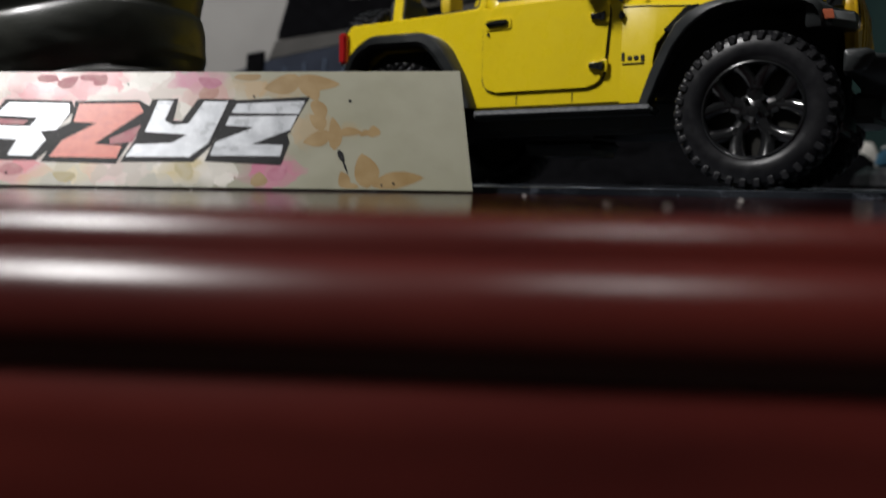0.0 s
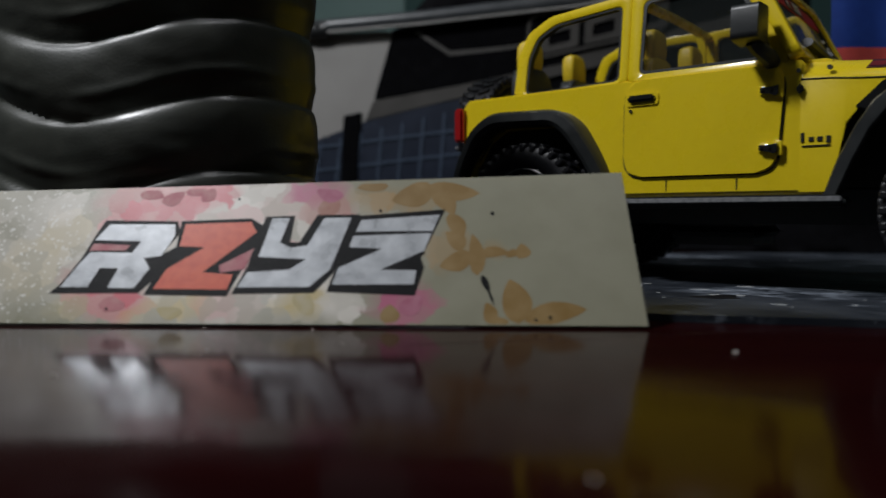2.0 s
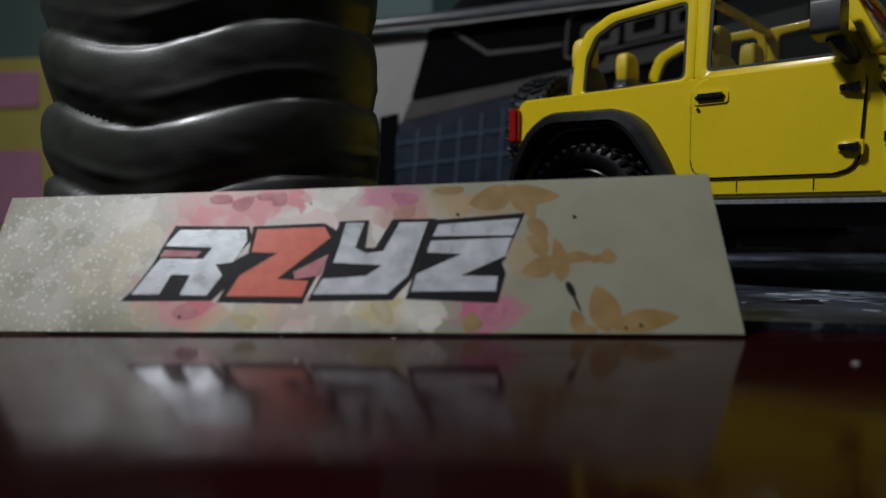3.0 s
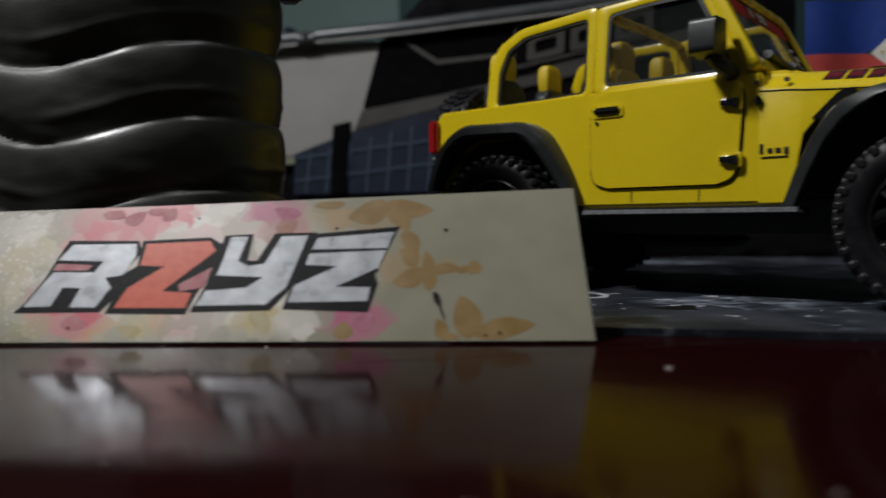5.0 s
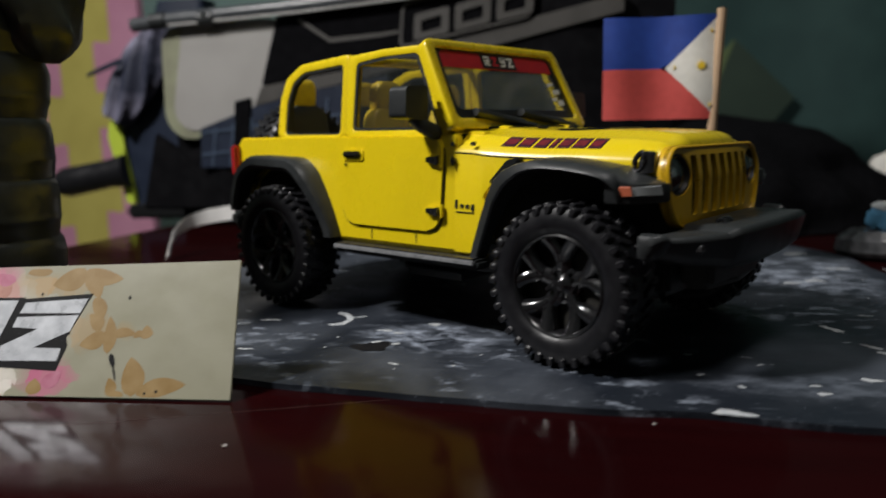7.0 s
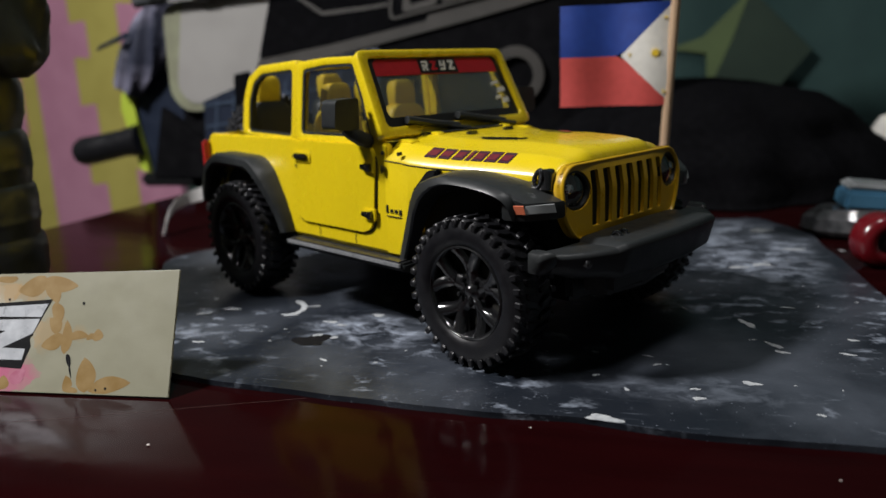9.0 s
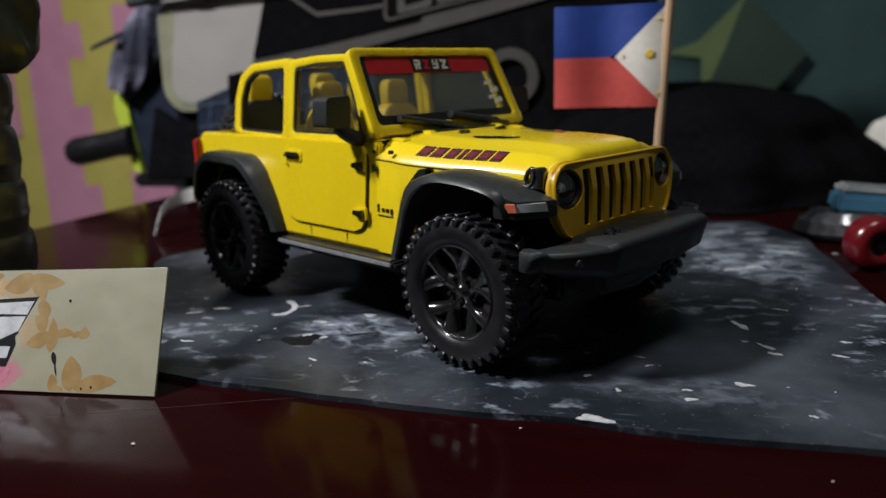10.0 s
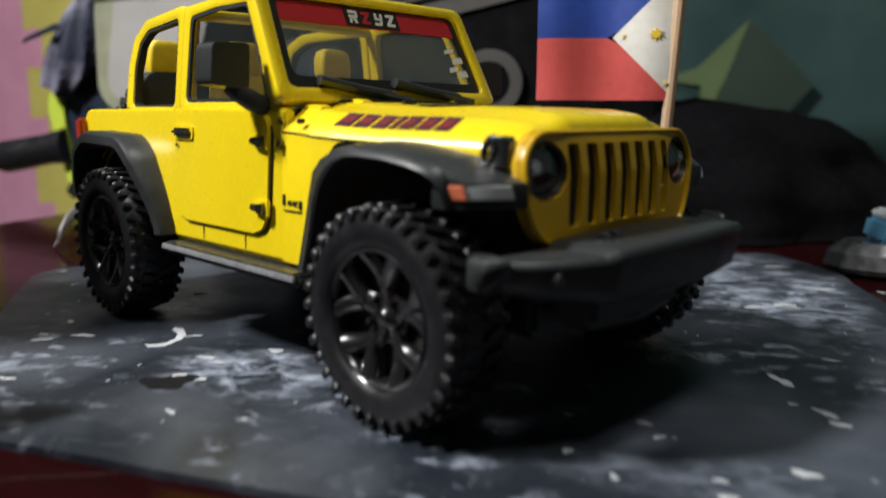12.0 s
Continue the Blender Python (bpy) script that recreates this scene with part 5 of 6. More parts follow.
def spoke(a0, a1, r0, r1, w0, w1, y0, y1):
    """A rounded spoke between two polar places on the rim's face."""
    secs = []
    for k in range(5):
        t = k / 4
        r, a = r0 + (r1 - r0) * t, a0 + (a1 - a0) * t
        w, y = w0 + (w1 - w0) * t, y0 + (y1 - y0) * (t ** 1.6)
        c, sn = math.cos(a), math.sin(a)
        secs.append([(r * c - sn * w * q, y + dy, r * sn + c * w * q) for q, dy in ((-1.0, 0.0024), (-0.95, 0.0008), (-0.55, 0.0001), (0.0, -0.0001), (0.55, 0.0001), (0.95, 0.0008), (1.0, 0.0024))])
    loft(secs, bm=rim)


for k in range(5):
    mid = 2 * math.pi * (k + 0.25) / 5
    spoke(mid, mid, 0.0012, 0.0064, 0.0022, 0.0017, -0.0034, -0.0042)
    for q in (-1, 1):
        spoke(mid + q * 0.06, mid + q * 0.34, 0.0048, 0.0100, 0.0013, 0.0020, -0.0040, -0.0054)
    a = mid + math.pi / 5
    merge(rim, prism(disc(0.0030 * math.cos(a), 0.0030 * math.sin(a), 0.00055, 8), -0.0046, -0.0030, "y", 0.00012))
merge(rim, revolve([(-0.0044, 0.00001), (-0.0043, 0.0010), (-0.0038, 0.0015), (-0.0030, 0.0040), (-0.0015, 0.0042), (-0.0015, 0.00001)], 30))
bmesh.ops.scale(rim, verts=rim.verts, vec=(0.94, 0.94, 0.94))
bmesh.ops.translate(rim, verts=rim.verts, vec=(0, 0.0004, 0))
rim_mesh = mesh_of("rim", rim, RIM)
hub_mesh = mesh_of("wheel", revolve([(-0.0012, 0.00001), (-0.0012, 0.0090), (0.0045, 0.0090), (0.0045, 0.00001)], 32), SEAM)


def wheel(m, label=""):
    hub = new("wheel", hub_mesh)
    hub.parent = toy_vehicle
    hub.matrix_local = Matrix.Translation((-XO, 0, -MAT)) @ m
    for name, me in (("tyre", tyre_mesh), ("rim", rim_mesh)):
        ob = new(name, me)
        ob.parent = hub
    for me, shift in lug_kinds:
        for k in range(LUGS):
            lug = new("tread_lug", me)
            lug.parent = hub
            lug.matrix_local = Matrix.Rotation(2 * math.pi * (k + shift) / LUGS, 4, "Y")
    return tagged(hub, label)


for k, x in enumerate((-0.1180, -0.0286)):
    wheel(Matrix.Translation((x, -0.0284, 0.0174)) @ Matrix.Rotation(0.3 * (1 - k), 4, "Y"))
    wheel(Matrix.Translation((x, 0.0284 + 0.0016 * k, 0.0174)) @ Matrix.Rotation(math.pi, 4, "Z"))
wheel(Matrix.Translation((-0.1470, 0.0, 0.0402)) @ Matrix.Rotation(-math.pi / 2, 4, "Z"), "spare wheel on the tail")


# ---- other things on the table ----
secs = []
ribbon = [(-0.0820, 0.2805, 0.0004), (-0.0830, 0.2835, 0.0045), (-0.0836, 0.2875, 0.0080), (-0.0834, 0.2925, 0.0108), (-0.0815, 0.2975, 0.0127), (-0.0760, 0.3005, 0.0143), (-0.0680, 0.3015, 0.0156), (-0.0570, 0.3010, 0.0170), (-0.0450, 0.2990, 0.0178), (-0.0320, 0.2960, 0.0180)]
for k, (a, b2, z) in enumerate(ribbon):
    tall = 0.0036 + 0.0024 * min(1.0, k / 5)
    secs.append([(a - 0.0008, b2 - 0.0005, max(0.0003, z - tall * 0.5)), (a - 0.0004, b2 + 0.0005, max(0.0003, z - tall * 0.5)), (a + 0.0008, b2 + 0.0006, z + tall * 0.5), (a + 0.0004, b2 - 0.0004, z + tall * 0.5)])
solid("plastic_strip", loft(secs), WHITE, ROOM, "white curved plastic strip lying behind the toy car", "strip", angle=60)

# paper flag on a stick
FA, FB = 0.1127, 0.2655
flag = thing("paper_flag", ROOM @ Matrix.Translation((FA, FB, MAT)), "small blue, red and white paper flag on a wooden stick", "flag")
part("stick", sweep([(-0.0030, 0.0006, 0.0), (-0.0015, 0.0003, 0.040), (0.0004, 0.0, 0.0800)], 0.0014, sides=10), WOOD, flag)


def cloth(points, level, mat, name, label=""):
    """A slightly rippled paper field; points run (across, up) in the flag's plane."""
    bm = bmesh.new()
    n = len(points) // 2
    lower, upper = points[:n], points[n:]
    grid = []
    for i in range(n):
        col = []
        for k in range(5):
            t = k / 4
            x = lower[i][0] * (1 - t) + upper[i][0] * t
            z = lower[i][1] * (1 - t) + upper[i][1] * t
            col.append((x, level + 0.0012 * math.sin(x * 260) + 0.0005 * math.sin(z * 200 + x * 90), z))
        grid.append(col)
    front = [[bm.verts.new(p) for p in c] for c in grid]
    back = [[bm.verts.new((p[0], p[1] + 0.00012, p[2])) for p in c] for c in grid]
    for a, b in zip(range(n), range(1, n)):
        for k in range(4):
            bm.faces.new((front[a][k], front[b][k], front[b][k + 1], front[a][k + 1]))
            bm.faces.new((back[a][k], back[b][k], back[b][k + 1], back[a][k + 1]))
    edge = [(front[i][0], back[i][0]) for i in range(n)] + [(front[-1][k], back[-1][k]) for k in range(1, 5)] + [(front[i][4], back[i][4]) for i in reversed(range(n - 1))] + [(front[0][k], back[0][k]) for k in reversed(range(1, 4))]
    for (f0, b0), (f1, b1) in zip(edge, edge[1:] + edge[:1]):
        bm.faces.new((f0, f1, b1, b0))
    return part(name, bm, mat, flag, label, 60)


steps = 13
W, Z0, ZM, Z1, TRI = 0.0340, 0.0478, 0.0630, 0.0785, 0.0155


def strip(z0, z1):
    """A band of the flag that gives way to the triangle at the stick."""
    xs = [-W + W * i / (steps - 1) for i in range(steps)]
    mid = ZM
    lo, hi = [], []
    for x in xs:
        f = max(0.0, (x + TRI) / TRI)
        if z0 >= mid - 1e-6:
            lo.append((x, mid + (z1 - mid) * min(f, 0.999)))
            hi.append((x, z1))
        else:
            lo.append((x, z0))
            hi.append((x, mid - (mid - z0) * min(f, 0.999)))
    return lo + hi


cloth(strip(ZM, Z1), 0.0, BLUE, "blue_band")
cloth(strip(Z0, ZM), 0.0, RED, "red_band")
xs = [-TRI + TRI * i / (steps - 1) for i in range(steps)]
cloth([(x, ZM - (ZM - Z0) * (x + TRI) / TRI) for x in xs] + [(x, ZM + (Z1 - ZM) * (x + TRI) / TRI + 0.00001) for x in xs], 0.0, PAPER, "white_triangle")
sun = []
for k in range(32):
    r = 0.0016 if k % 4 == 0 else (0.0010 if k % 2 else 0.0008)
    sun.append((-0.0052 + r * math.cos(2 * math.pi * k / 32), 0.0636 + r * math.sin(2 * math.pi * k / 32)))
part("sun", prism(sun, -0.0016, -0.0013, "y"), SUN, flag)
for x, z in ((-0.0024, 0.0738), (-0.0024, 0.0520), (-0.0128, 0.0632)):
    y = 0.0012 * math.sin(x * 260) + 0.0005 * math.sin(z * 200 + x * 90)
    part("star", prism([(x + (0.0006 if k % 2 == 0 else 0.00025) * math.sin(k * math.pi / 5), z + (0.0006 if k % 2 == 0 else 0.00025) * math.cos(k * math.pi / 5)) for k in range(10)], y - 0.0003, y - 0.0001, "y"), SUN, flag)

# wrinkled olive figurine behind the card
def figurine():
    """A figure's wrinkled trousers, hung in soft overlapping folds, and the hem of its coat, on a pointed boot."""
    rows, n = 190, 128
    secs = []
    for i in range(rows):
        z = 0.0003 + 0.088 * i / (rows - 1)
        rx, ry = 0.0330 - 0.004 * z, 0.0236 - 0.004 * z
        sec = []
        for k in range(n):
            t = 2 * math.pi * k / n
            c, q = math.cos(t), math.sin(t)
            across = c if q < 0 else 2 - c if c > 0 else -2 - c
            crease = -0.0025 * math.cos(2 * math.pi * (across + 0.15) / 2.0) + 0.0020 * noise.noise(Vector((c * 1.3, q * 1.3, z * 14)))
            w = (z - crease + 0.0044) / 0.0136
            u = 1 - (w - math.floor(w))
            strength = (0.0021 - 0.0006 * c) * (0.80 + 0.55 * noise.noise(Vector((c * 1.8 + 4, q * 1.8, math.floor(w) * 2.7))))
            fold = (max(0.0, math.sin(math.pi * u ** 0.62)) ** 0.75 - 0.6) * strength
            fold += 0.0006 * math.exp(-((u - 0.66) / 0.07) ** 2) * max(0.0, noise.noise(Vector((c * 2.0, q * 2.0, math.floor(w) * 3.1 + 9))) + 0.25)
            fold += 0.0007 * noise.noise(Vector((c * 1.5, q * 1.5, z * 80 + 2.0 * c))) + 0.00010 * noise.noise(Vector((c * 9, q * 9, z * 420)))
            r = fold * min(1.0, z / 0.006) + 0.0016 * max(0.0, 1 - z / 0.004)
            sec.append(((rx + r) * c, (ry + r) * q, z))
        secs.append(sec)
    bm = loft(secs)
    hem = []
    for i in range(13):
        z = 0.064 + 0.024 * i / 12
        sec = []
        for k in range(24):
            t = 2 * math.pi * k / 24
            sway = 0.0010 * math.sin(k * 1.57 + i * 0.5)
            r = (0.0078 + 0.0003 * i + sway) * (0.30, 0.62, 0.82, 0.94)[min(i, 3)] * (1 + 0.10 * math.sin(k * 0.8 + i * 0.6))
            sec.append((0.0335 + 0.75 * r * math.cos(t) - 0.0003 * i, 0.006 + 1.4 * r * math.sin(t), z))
        hem.append(sec)
    loft(hem, bm=bm)
    boot = [[(0.014 + x, 0.008 + w * math.cos(2 * math.pi * k / 14), 0.0004 + h * (1 + math.sin(2 * math.pi * k / 14))) for k in range(14)] for x, w, h in ((0.0, 0.012, 0.006), (0.012, 0.010, 0.0042), (0.020, 0.006, 0.0028), (0.026, 0.0025, 0.0014), (0.028, 0.0006, 0.0005))]
    return loft(boot, bm=bm)


solid("figurine", figurine(), OLIVE, ROOM @ Matrix.Translation((-0.0815, 0.1745, 0)), "dark olive figurine with deeply wrinkled trousers, behind the card", "figurine", angle=60)

# ---- foam play tiles standing along the table's edge ----
foam = thing("foam_tile_panel", ROOM @ Matrix.Translation((0, 0.68, 0)), "upright panel of pink and yellow interlocking foam play tiles", "play mat", kind="structure")
PITCH_F, TAB, HALF = 0.079, 0.018, 0.0235      # spacing, depth and half height of the interlocking tabs


def jigsaw(x0, x1, z0, z1, left=None, right=None):
    """A tile's outline; tabs reach out over its left edge and bite into its right one, one of them at the height given."""
    def heights(middle):
        return [middle - k * PITCH_F for k in range(12) if middle - k * PITCH_F > z0 + 0.04]
    pts = [(x0, z0), (x1, z0)]
    for c in reversed(heights(right)) if right is not None else ():
        pts += [(x1, c - HALF + 0.002), (x1 - TAB, c - HALF), (x1 - TAB, c + HALF), (x1, c + HALF - 0.002)]
    pts += [(x1, z1), (x0, z1)]
    for c in heights(left) if left is not None else ():
        pts += [(x0, c + HALF - 0.002), (x0 - TAB, c + HALF), (x0 - TAB, c - HALF), (x0, c - HALF + 0.002)]
    return pts


for x0, x1, mat, left, right, z1 in ((-0.760, -0.4800, FOAM_YELLOW, None, None, 0.166), (-0.4798, -0.4140, FOAM_PINK, None, 0.1410, 0.172), (-0.4138, -0.3600, FOAM_YELLOW, 0.1410, 0.1105, 0.180), (-0.3598, -0.3300, FOAM_PINK, 0.1105, None, 0.186)):
    part("foam_tile", prism(rounded(jigsaw(x0, x1, -0.75, z1, left, right), 0.003, 3), -0.010, 0.0, "y", 0), mat, foam)
for z0, z1 in ((0.010, 0.080), (0.121, 0.153)):
    part("foam_inset", prism(rect(-0.585, -0.498, z0, z1, 0.004), -0.0125, -0.0102, "y"), FOAM_PINK, foam)

# ---- gear bag, strap and heap behind the car ----
BAG = ROOM @ Matrix.Translation((0, 0.382, 0))
bag = thing("gear_bag", BAG, "large black gear bag with cream panel, grey stripes and logo patch", "bag")
secs = []
for i in range(29):
    a = -0.137 + 0.250 * i / 28
    f = min(1.0, (i + 1) / 4, (29 - i) / 6)
    top = 0.103 + 0.030 * max(0.0, min(1.0, (a + 0.078) / 0.030)) + 0.02 * max(0.0, a + 0.05) / 0.16
    d = 0.010 * (1 - f)
    secs.append([(a, d + y, z) for y, z in rounded([(0.0, 0.0005), (0.0, top * 0.9), (0.006, top), (0.075, top * 0.98), (0.085, 0.0005)], 0.010, 4)])
part("body", loft(secs), NYLON, bag, angle=50)


def patch(name, pts, mat, level, radius=0.0, label=""):
    return part(name, prism(rounded(pts, radius, 4) if radius else pts, -level * 0.0006, 0.002, "y", 0.0002), mat, bag, label)


patch("piping", [(-0.1385, 0.0530), (-0.1290, 0.0440), (-0.1130, 0.0465), (-0.0880, 0.0580), (-0.0760, 0.1030), (-0.1375, 0.1000)], PIPING, 1, 0.009)
patch("cream_panel", [(-0.1335, 0.0560), (-0.1240, 0.0475), (-0.1050, 0.0540), (-0.0860, 0.0606), (-0.0740, 0.1025), (-0.1255, 0.1015)], CREAM, 2, 0.006)
patch("black_panel", [(-0.0845, 0.0703), (-0.0444, 0.0762), (0.0050, 0.0850), (0.0050, 0.1040), (-0.0748, 0.1025)], FABRIC, 3, 0.0015)
patch("grey_stripe", [(-0.0889, 0.0604), (-0.0562, 0.0677), (0.0300, 0.0850), (0.0900, 0.0980), (0.0900, 0.1060), (0.0300, 0.0930), (-0.0444, 0.0760), (-0.0848, 0.0700)], BEIGE, 2.6)
patch("chevron", [(-0.0650, 0.1010), (-0.0482, 0.0895), (-0.0250, 0.0912), (-0.0100, 0.0928), (-0.0100, 0.0945), (-0.0250, 0.0930), (-0.0478, 0.0915), (-0.0625, 0.1015)], BEIGE, 3.5)
patch("navy_panel", [(-0.1200, 0.0300), (-0.0200, 0.0300), (-0.0200, 0.0735), (-0.0562, 0.0675), (-0.0889, 0.0602), (-0.0985, 0.0570), (-0.1190, 0.0500)], NAVY, 2.2)
for k in range(10):
    a = -0.1140 + k * 0.0100
    patch("grid_line", [(a, 0.0305), (a + 0.0012, 0.0305), (a + 0.0040, 0.0505 + 0.0022 * k), (a + 0.0028, 0.0503 + 0.0022 * k)], GRIDLINE, 3.2)
for z in (0.0380, 0.0490):
    patch("grid_line", [(-0.1190, z - 0.0020), (-0.0200, z + 0.0080), (-0.0200, z + 0.0093), (-0.1190, z - 0.0008)], GRIDLINE, 3.3)
patch("strut", [(-0.1010, 0.0300), (-0.0930, 0.0300), (-0.0905, 0.0646), (-0.0991, 0.0630)], FABRIC, 4.2)
# logo patch in plain shapes
patch("logo_patch", [(-0.0145, 0.0845), (0.0500, 0.0965), (0.0520, 0.1180), (-0.0125, 0.1070)], FABRIC, 4.2, 0.004)
part("logo_border", ring(rounded([(-0.0138, 0.0853), (0.0493, 0.0972), (0.0512, 0.1172), (-0.0119, 0.1063)], 0.004, 4), rounded([(-0.0124, 0.0868), (0.0480, 0.0983), (0.0498, 0.1158), (-0.0107, 0.1050)], 0.003, 4), -0.0030, 0.001, "y"), BEIGE, bag)
for k in range(3):
    a, z = 0.0020 + 0.0195 * k, 0.0900 + 0.0036 * k
    part("logo_shape", ring(rounded([(a - 0.0085, z - 0.0014), (a + 0.0085, z + 0.0018), (a + 0.0090, z + 0.0138), (a - 0.0078, z + 0.0106)], 0.002, 4), rounded([(a - 0.0048, z + 0.0022), (a + 0.0050, z + 0.0042), (a + 0.0052, z + 0.0100), (a - 0.0046, z + 0.0076)], 0.0012, 4), -0.0036, 0.001, "y"), BEIGE, bag)
part("ring_logo", ring(disc(0.0470, 0.0580, 0.0135, 40), disc(0.0470, 0.0580, 0.0085, 40), -0.0030, 0.002, "y"), BEIGE, bag)
part("rim_bar", sweep([(-0.1520, -0.002, 0.1020), (-0.1300, -0.004, 0.1035), (-0.0600, -0.004, 0.1070), (0.0100, -0.004, 0.1120), (0.0600, -0.004, 0.1190)], 0.0028, sides=12, squash=1.25), RIMBAR, bag, "dark grey rolled edging")
# cream bar put in as the highlight along the edging's lower side
part("edging_highlight", sweep([(-0.1300, -0.0062, 0.1004), (-0.0600, -0.0062, 0.1038), (0.0100, -0.0062, 0.1088), (0.0600, -0.0062, 0.1158)], 0.0006, sides=8), CREAM, bag, "pale bar for the highlight under the edging")
for a in (-0.1400, -0.1140):
    part("bar_cap", sweep([(a, -0.004, 0.1030), (a + 0.008, -0.004, 0.1034)], 0.0040, sides=12), BLACK, bag)
part("bar_stud", prism(disc(-0.1100, 0.1046, 0.0016, 14), -0.0082, -0.006, "y", 0.0003), CHROME, bag, "small shiny stud")

# a padded strap with a neon band hangs behind the bag's end
SX, SY = -0.1650, 0.040      # the strap's middle in the bag's own axes
own = loft([[(SX + x0 + bend, SY + y0, z) for x0, y0 in rounded([(-w, -0.006), (w + 0.010, -0.006), (w + 0.010, 0.012), (-w, 0.012)], 0.004, 3)] for z, w, bend in ((0.001, 0.016, 0.001), (0.012, 0.018, 0.001), (0.03, 0.020, -0.001), (0.045, 0.020, -0.002), (0.06, 0.020, -0.001), (0.08, 0.017, 0.004), (0.10, 0.013, 0.010), (0.12, 0.009, 0.014))])
strap = part("strap", own, NAVY, bag, "dark navy padded strap", angle=60)
part("strap_foot", box(SX - 0.017, SX + 0.052, SY - 0.016, SY + 0.010, 0.0005, 0.0085, 0.002), GLOSS, strap)
part("strap_flap", prism([(SX + 0.012, 0.0090), (SX + 0.064, 0.0090), (SX + 0.034, 0.0400), (SX + 0.022, 0.0480)], SY - 0.044, SY - 0.040, "y", 0.001), NYLON, strap)
part("neon_band", loft([[(SX + x0, SY - 0.0078, z), (SX + x1, SY - 0.0088, z), (SX + x1, SY - 0.0040, z), (SX + x0, SY - 0.0040, z)] for z, x0, x1 in ((0.0085, -0.0210, -0.0156), (0.022, -0.0240, -0.0170), (0.035, -0.0272, -0.0188), (0.046, -0.0298, -0.0196), (0.053, -0.0286, -0.0206), (0.0600, -0.0236, -0.0216))]), NEON, strap, "neon yellow-green band")
part("grip", sweep([(SX - 0.0180, SY - 0.008, 0.0275), (SX - 0.0300, SY - 0.009, 0.0256), (SX - 0.0430, SY - 0.010, 0.0232), (SX - 0.0560, SY - 0.011, 0.0210), (SX - 0.0600, SY - 0.011, 0.0204), (SX - 0.0615, SY - 0.011, 0.0202)], 0.0084, sides=20, taper=[1.15, 0.95, 0.98, 1.02, 0.82, 0.4]), RUBBER, strap, "round black rubber grip")
cloth_secs = []
for i in range(24):
    f = i / 23
    a, z = SX - 0.0215 + 0.0330 * f, 0.057 + 0.047 * f
    w = 0.0050 + 0.0080 * math.sin(math.pi * min(1.0, 0.15 + f * 0.75))
    cloth_secs.append([(a + 0.8 * w * math.cos(t) * (1 + 0.12 * math.sin(5 * t + 0.6 * i)), SY - 0.012 + 0.006 * math.sin(t) * (1 + 0.35 * math.sin(6 * t + 0.5 * i)), z - 0.6 * w * math.cos(t)) for t in (2 * math.pi * k / 36 for k in range(36))])
part("sleeve", loft(cloth_secs), LILAC, strap, "crumpled lilac-grey cloth", angle=60)
part("sleeve_tab", prism([(SX - 0.0310, 0.0790), (SX - 0.0080, 0.0860), (SX - 0.0100, 0.0885), (SX - 0.0290, 0.0815)], SY - 0.0215, SY - 0.0195, "y", 0.0004), NAVY, strap)


def heap(rx, ry, h, seed, lump=0.18):
    bm = bmesh.new()
    bmesh.ops.create_icosphere(bm, subdivisions=5, radius=1.0)
    for v in bm.verts:
        p = v.co.copy()
        f = 1 + lump * noise.noise(p * 1.4 + Vector((seed, 0, 0))) + 0.06 * noise.noise(p * 4 + Vector((0, seed, 0))) + 0.02 * noise.noise(p * 11)
        v.co = Vector((p.x * rx * f, p.y * ry * f, max(0.0005, p.z * h * f)))
    return bm


solid("black_cloth", heap(0.112, 0.112, 0.055, 2.3, 0.10), FABRIC, ROOM @ Matrix.Translation((0.120, 0.458, 0)), "black cloth lying crumpled on the table", "cloth", angle=180)
solid("paper_lump", heap(0.022, 0.014, 0.030, 6.4, 0.25), PAPER, ROOM @ Matrix.Translation((0.2520, 0.495, 0)), "crumpled pale paper lying behind the black cloth", "paper", angle=180)
solid("cloth_lump", heap(0.05, 0.04, 0.045, 5.1), FABRIC, ROOM @ Matrix.Translation((0.095, 0.40, 0)), "small lump of folded black cloth", "cloth", angle=180)

# printed banner behind
hanging = thing("hanging_cloth", ROOM @ Matrix.Translation((0.30, 0.64, 0)), "dark teal hanging cloth with a green star print", "cloth")
secs = []
for i in range(41):
    a = -0.42 + 0.84 * i / 40
    y = 0.006 * math.sin(i * 0.9)
    secs.append([(a, y, 0.0005), (a, y, 0.5), (a, y + 0.003, 0.5), (a, y + 0.003, 0.0005)])
part("cloth", loft(secs), DARKTEAL, hanging, angle=60)
part("star_print", prism([(-0.175, 0.070), (-0.150, 0.078), (-0.118, 0.110), (-0.130, 0.074), (-0.146, 0.034), (-0.147, 0.066)], -0.009, -0.0085, "y"), GREEN, hanging, "yellow-green star print")
part("leaf_print", prism([(-0.118, 0.110), (-0.0743, 0.066), (-0.100, 0.034), (-0.146, 0.034), (-0.130, 0.074)], -0.0088, -0.0084, "y"), DARKGREEN, hanging, "dark green print beside the star")

part("dark_stain", prism(blob(0.0290, 0.1740, 0.0036, 0.0042, 30, 8, 22, 0.35), MAT, MAT + 0.00005, "z"), RUBBER, sheet, "dark stain")

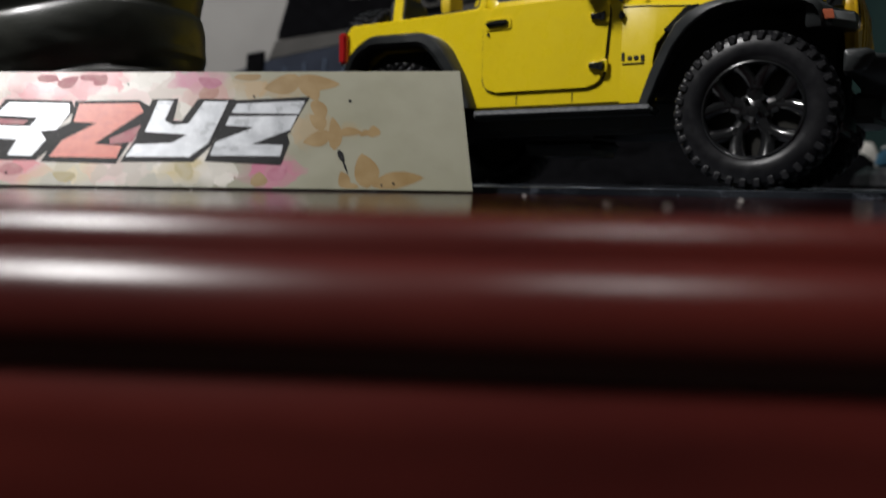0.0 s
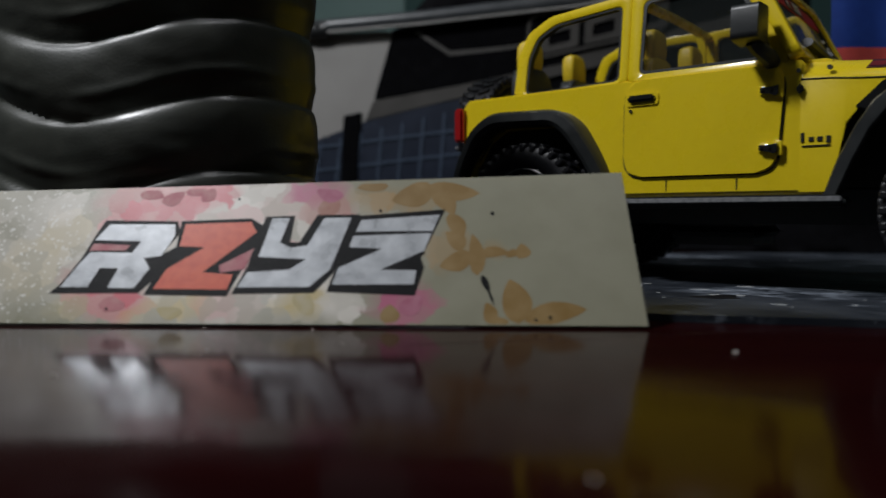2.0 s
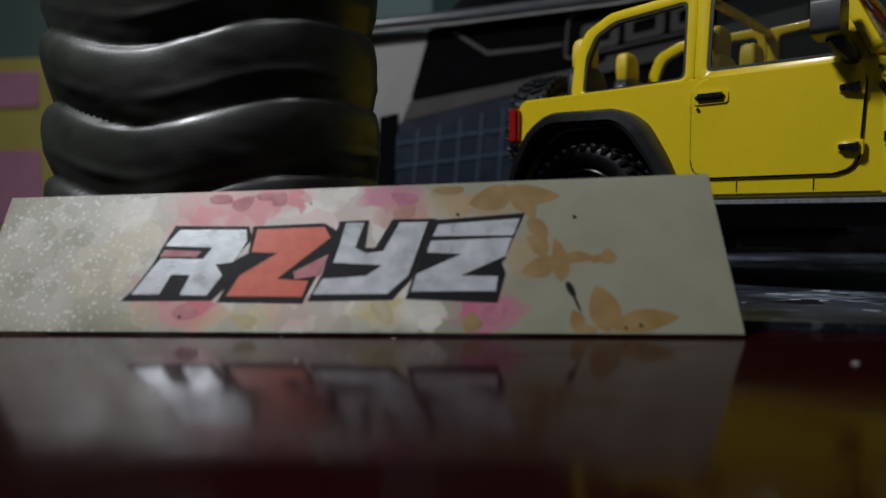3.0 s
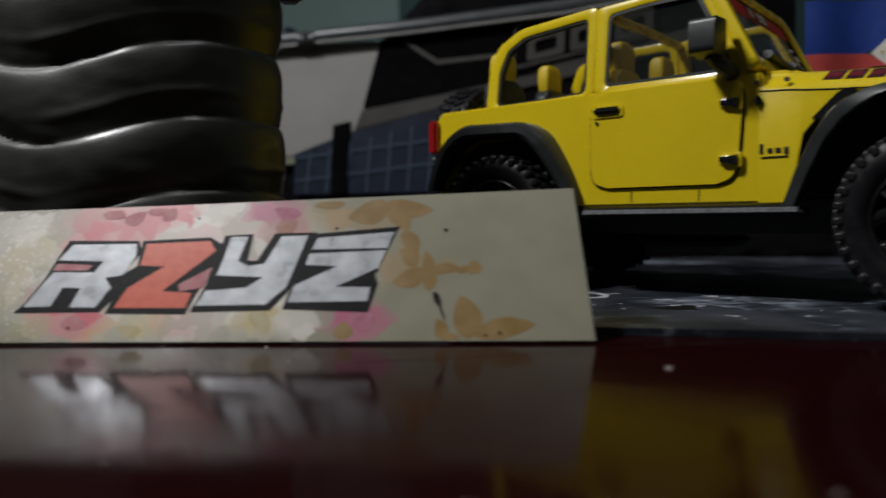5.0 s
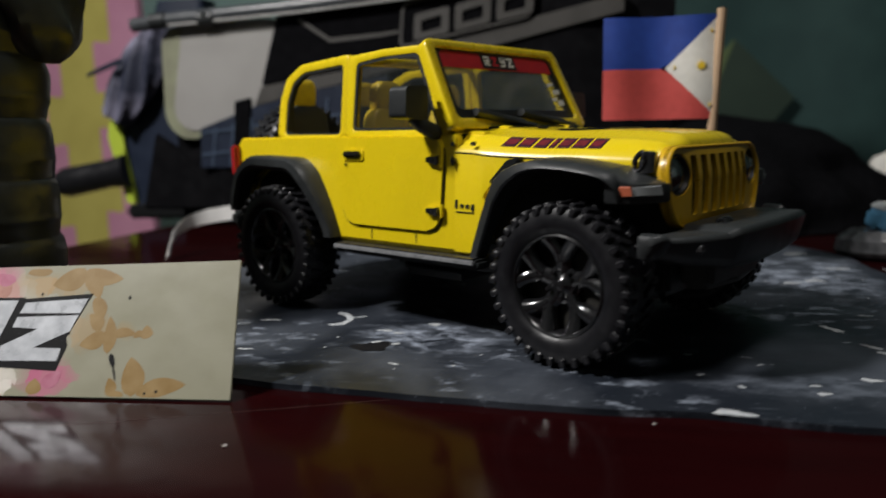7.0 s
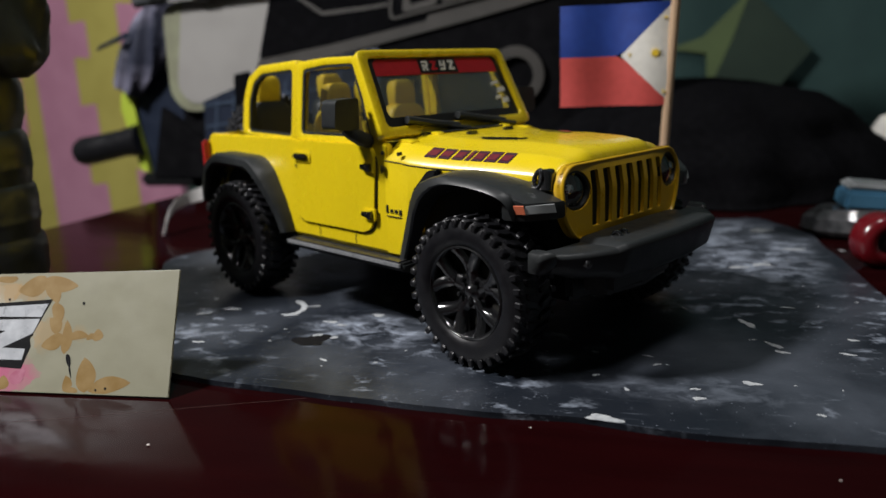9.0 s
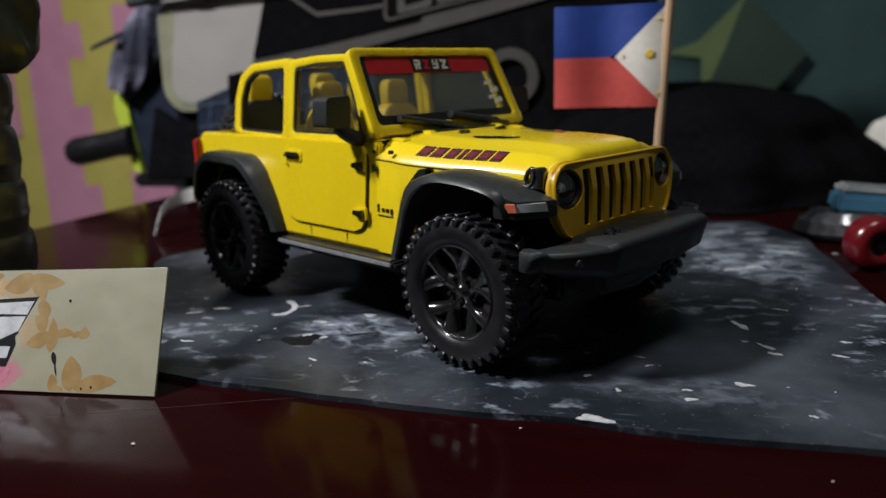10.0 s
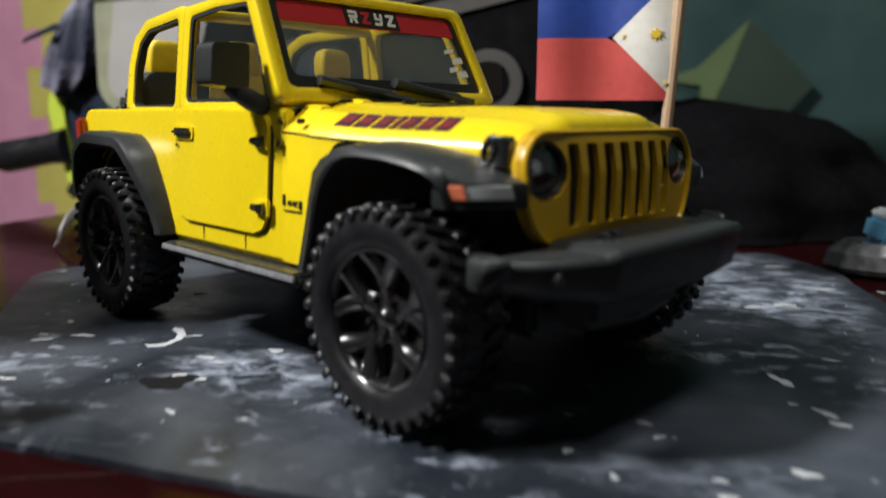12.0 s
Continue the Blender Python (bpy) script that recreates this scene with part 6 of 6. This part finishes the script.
# small toys at the sheet's edge
toy = thing("toy_skate", ROOM @ Matrix.Translation((0.1715, 0.300, 0.0)), "small toy with red wheel, blue top and clear base", "toy")
turn = Matrix.Translation((0.0020, -0.0385, 0.0083)) @ Matrix.Rotation(0.25, 4, "Z") @ Matrix.Scale(0.80, 4)
red = part("red_wheel", merge(None, revolve([(-0.0052, 0.0040), (-0.0060, 0.0058), (-0.0056, 0.0080), (-0.0040, 0.0096), (-0.0015, 0.0102), (0.003, 0.0102), (0.006, 0.008), (0.006, 0.004)], 40), turn), TOYRED, toy)
part("hub", merge(None, revolve([(-0.0046, 0.00001), (-0.0046, 0.0016), (-0.0036, 0.0020), (-0.0036, 0.0041), (0.005, 0.0041), (0.005, 0.00001)], 24), turn), BLACK, red)
part("axle", sweep([(-0.004, -0.036, 0.0112), (0.008, -0.026, 0.0108), (0.010, -0.006, 0.0090), (0.004, 0.004, 0.0060)], 0.0016, sides=10), BLACK, toy)
part("base", loft([[((0.017 + 0.0008 * math.sin(k * 2.3)) * f * math.cos(2 * math.pi * k / 28) + 0.006, 0.012 * f * math.sin(2 * math.pi * k / 28) + 0.006, z) for k in range(28)] for z, f in ((0.0013, 0.9), (0.003, 1.0), (0.007, 0.95), (0.010, 0.7))]), SMOKE, toy, "clear grey plastic base")
block = part("blue_block", prism([(0.001, 0.0100), (0.024, 0.0088), (0.025, 0.0150), (0.002, 0.0168)], 0.000, 0.016, "y", 0.0012), TOYBLUE, toy)
part("lid", prism([(0.002, 0.0170), (0.026, 0.0150), (0.026, 0.0172), (0.004, 0.0192)], 0.002, 0.015, "y", 0.0008), GREYLENS, toy, "pale grey lid")

# dust on the lacquer
rnd = random.Random(21)
specks = [(0.0202, 0.1230, 0.35), (0.0481, 0.1093, 0.35), (0.0851, 0.1410, 0.25), (-0.0005, 0.0625, 0.4)]
for k in range(18):
    specks.append((rnd.uniform(-0.08, 0.14), rnd.uniform(0.066, 0.14), rnd.uniform(0.08, 0.24)))
for a, b, r in specks:
    own = bmesh.new()
    bmesh.ops.create_icosphere(own, subdivisions=1, radius=r * 0.001)
    bmesh.ops.scale(own, verts=own.verts, vec=(1.2, 0.8, 0.5))
    solid("dust_speck", own, DUST, ROOM @ Matrix.Translation((a, b, r * 0.0005)), "pale speck of dust on the lacquered table", "dust", "dust on the table")
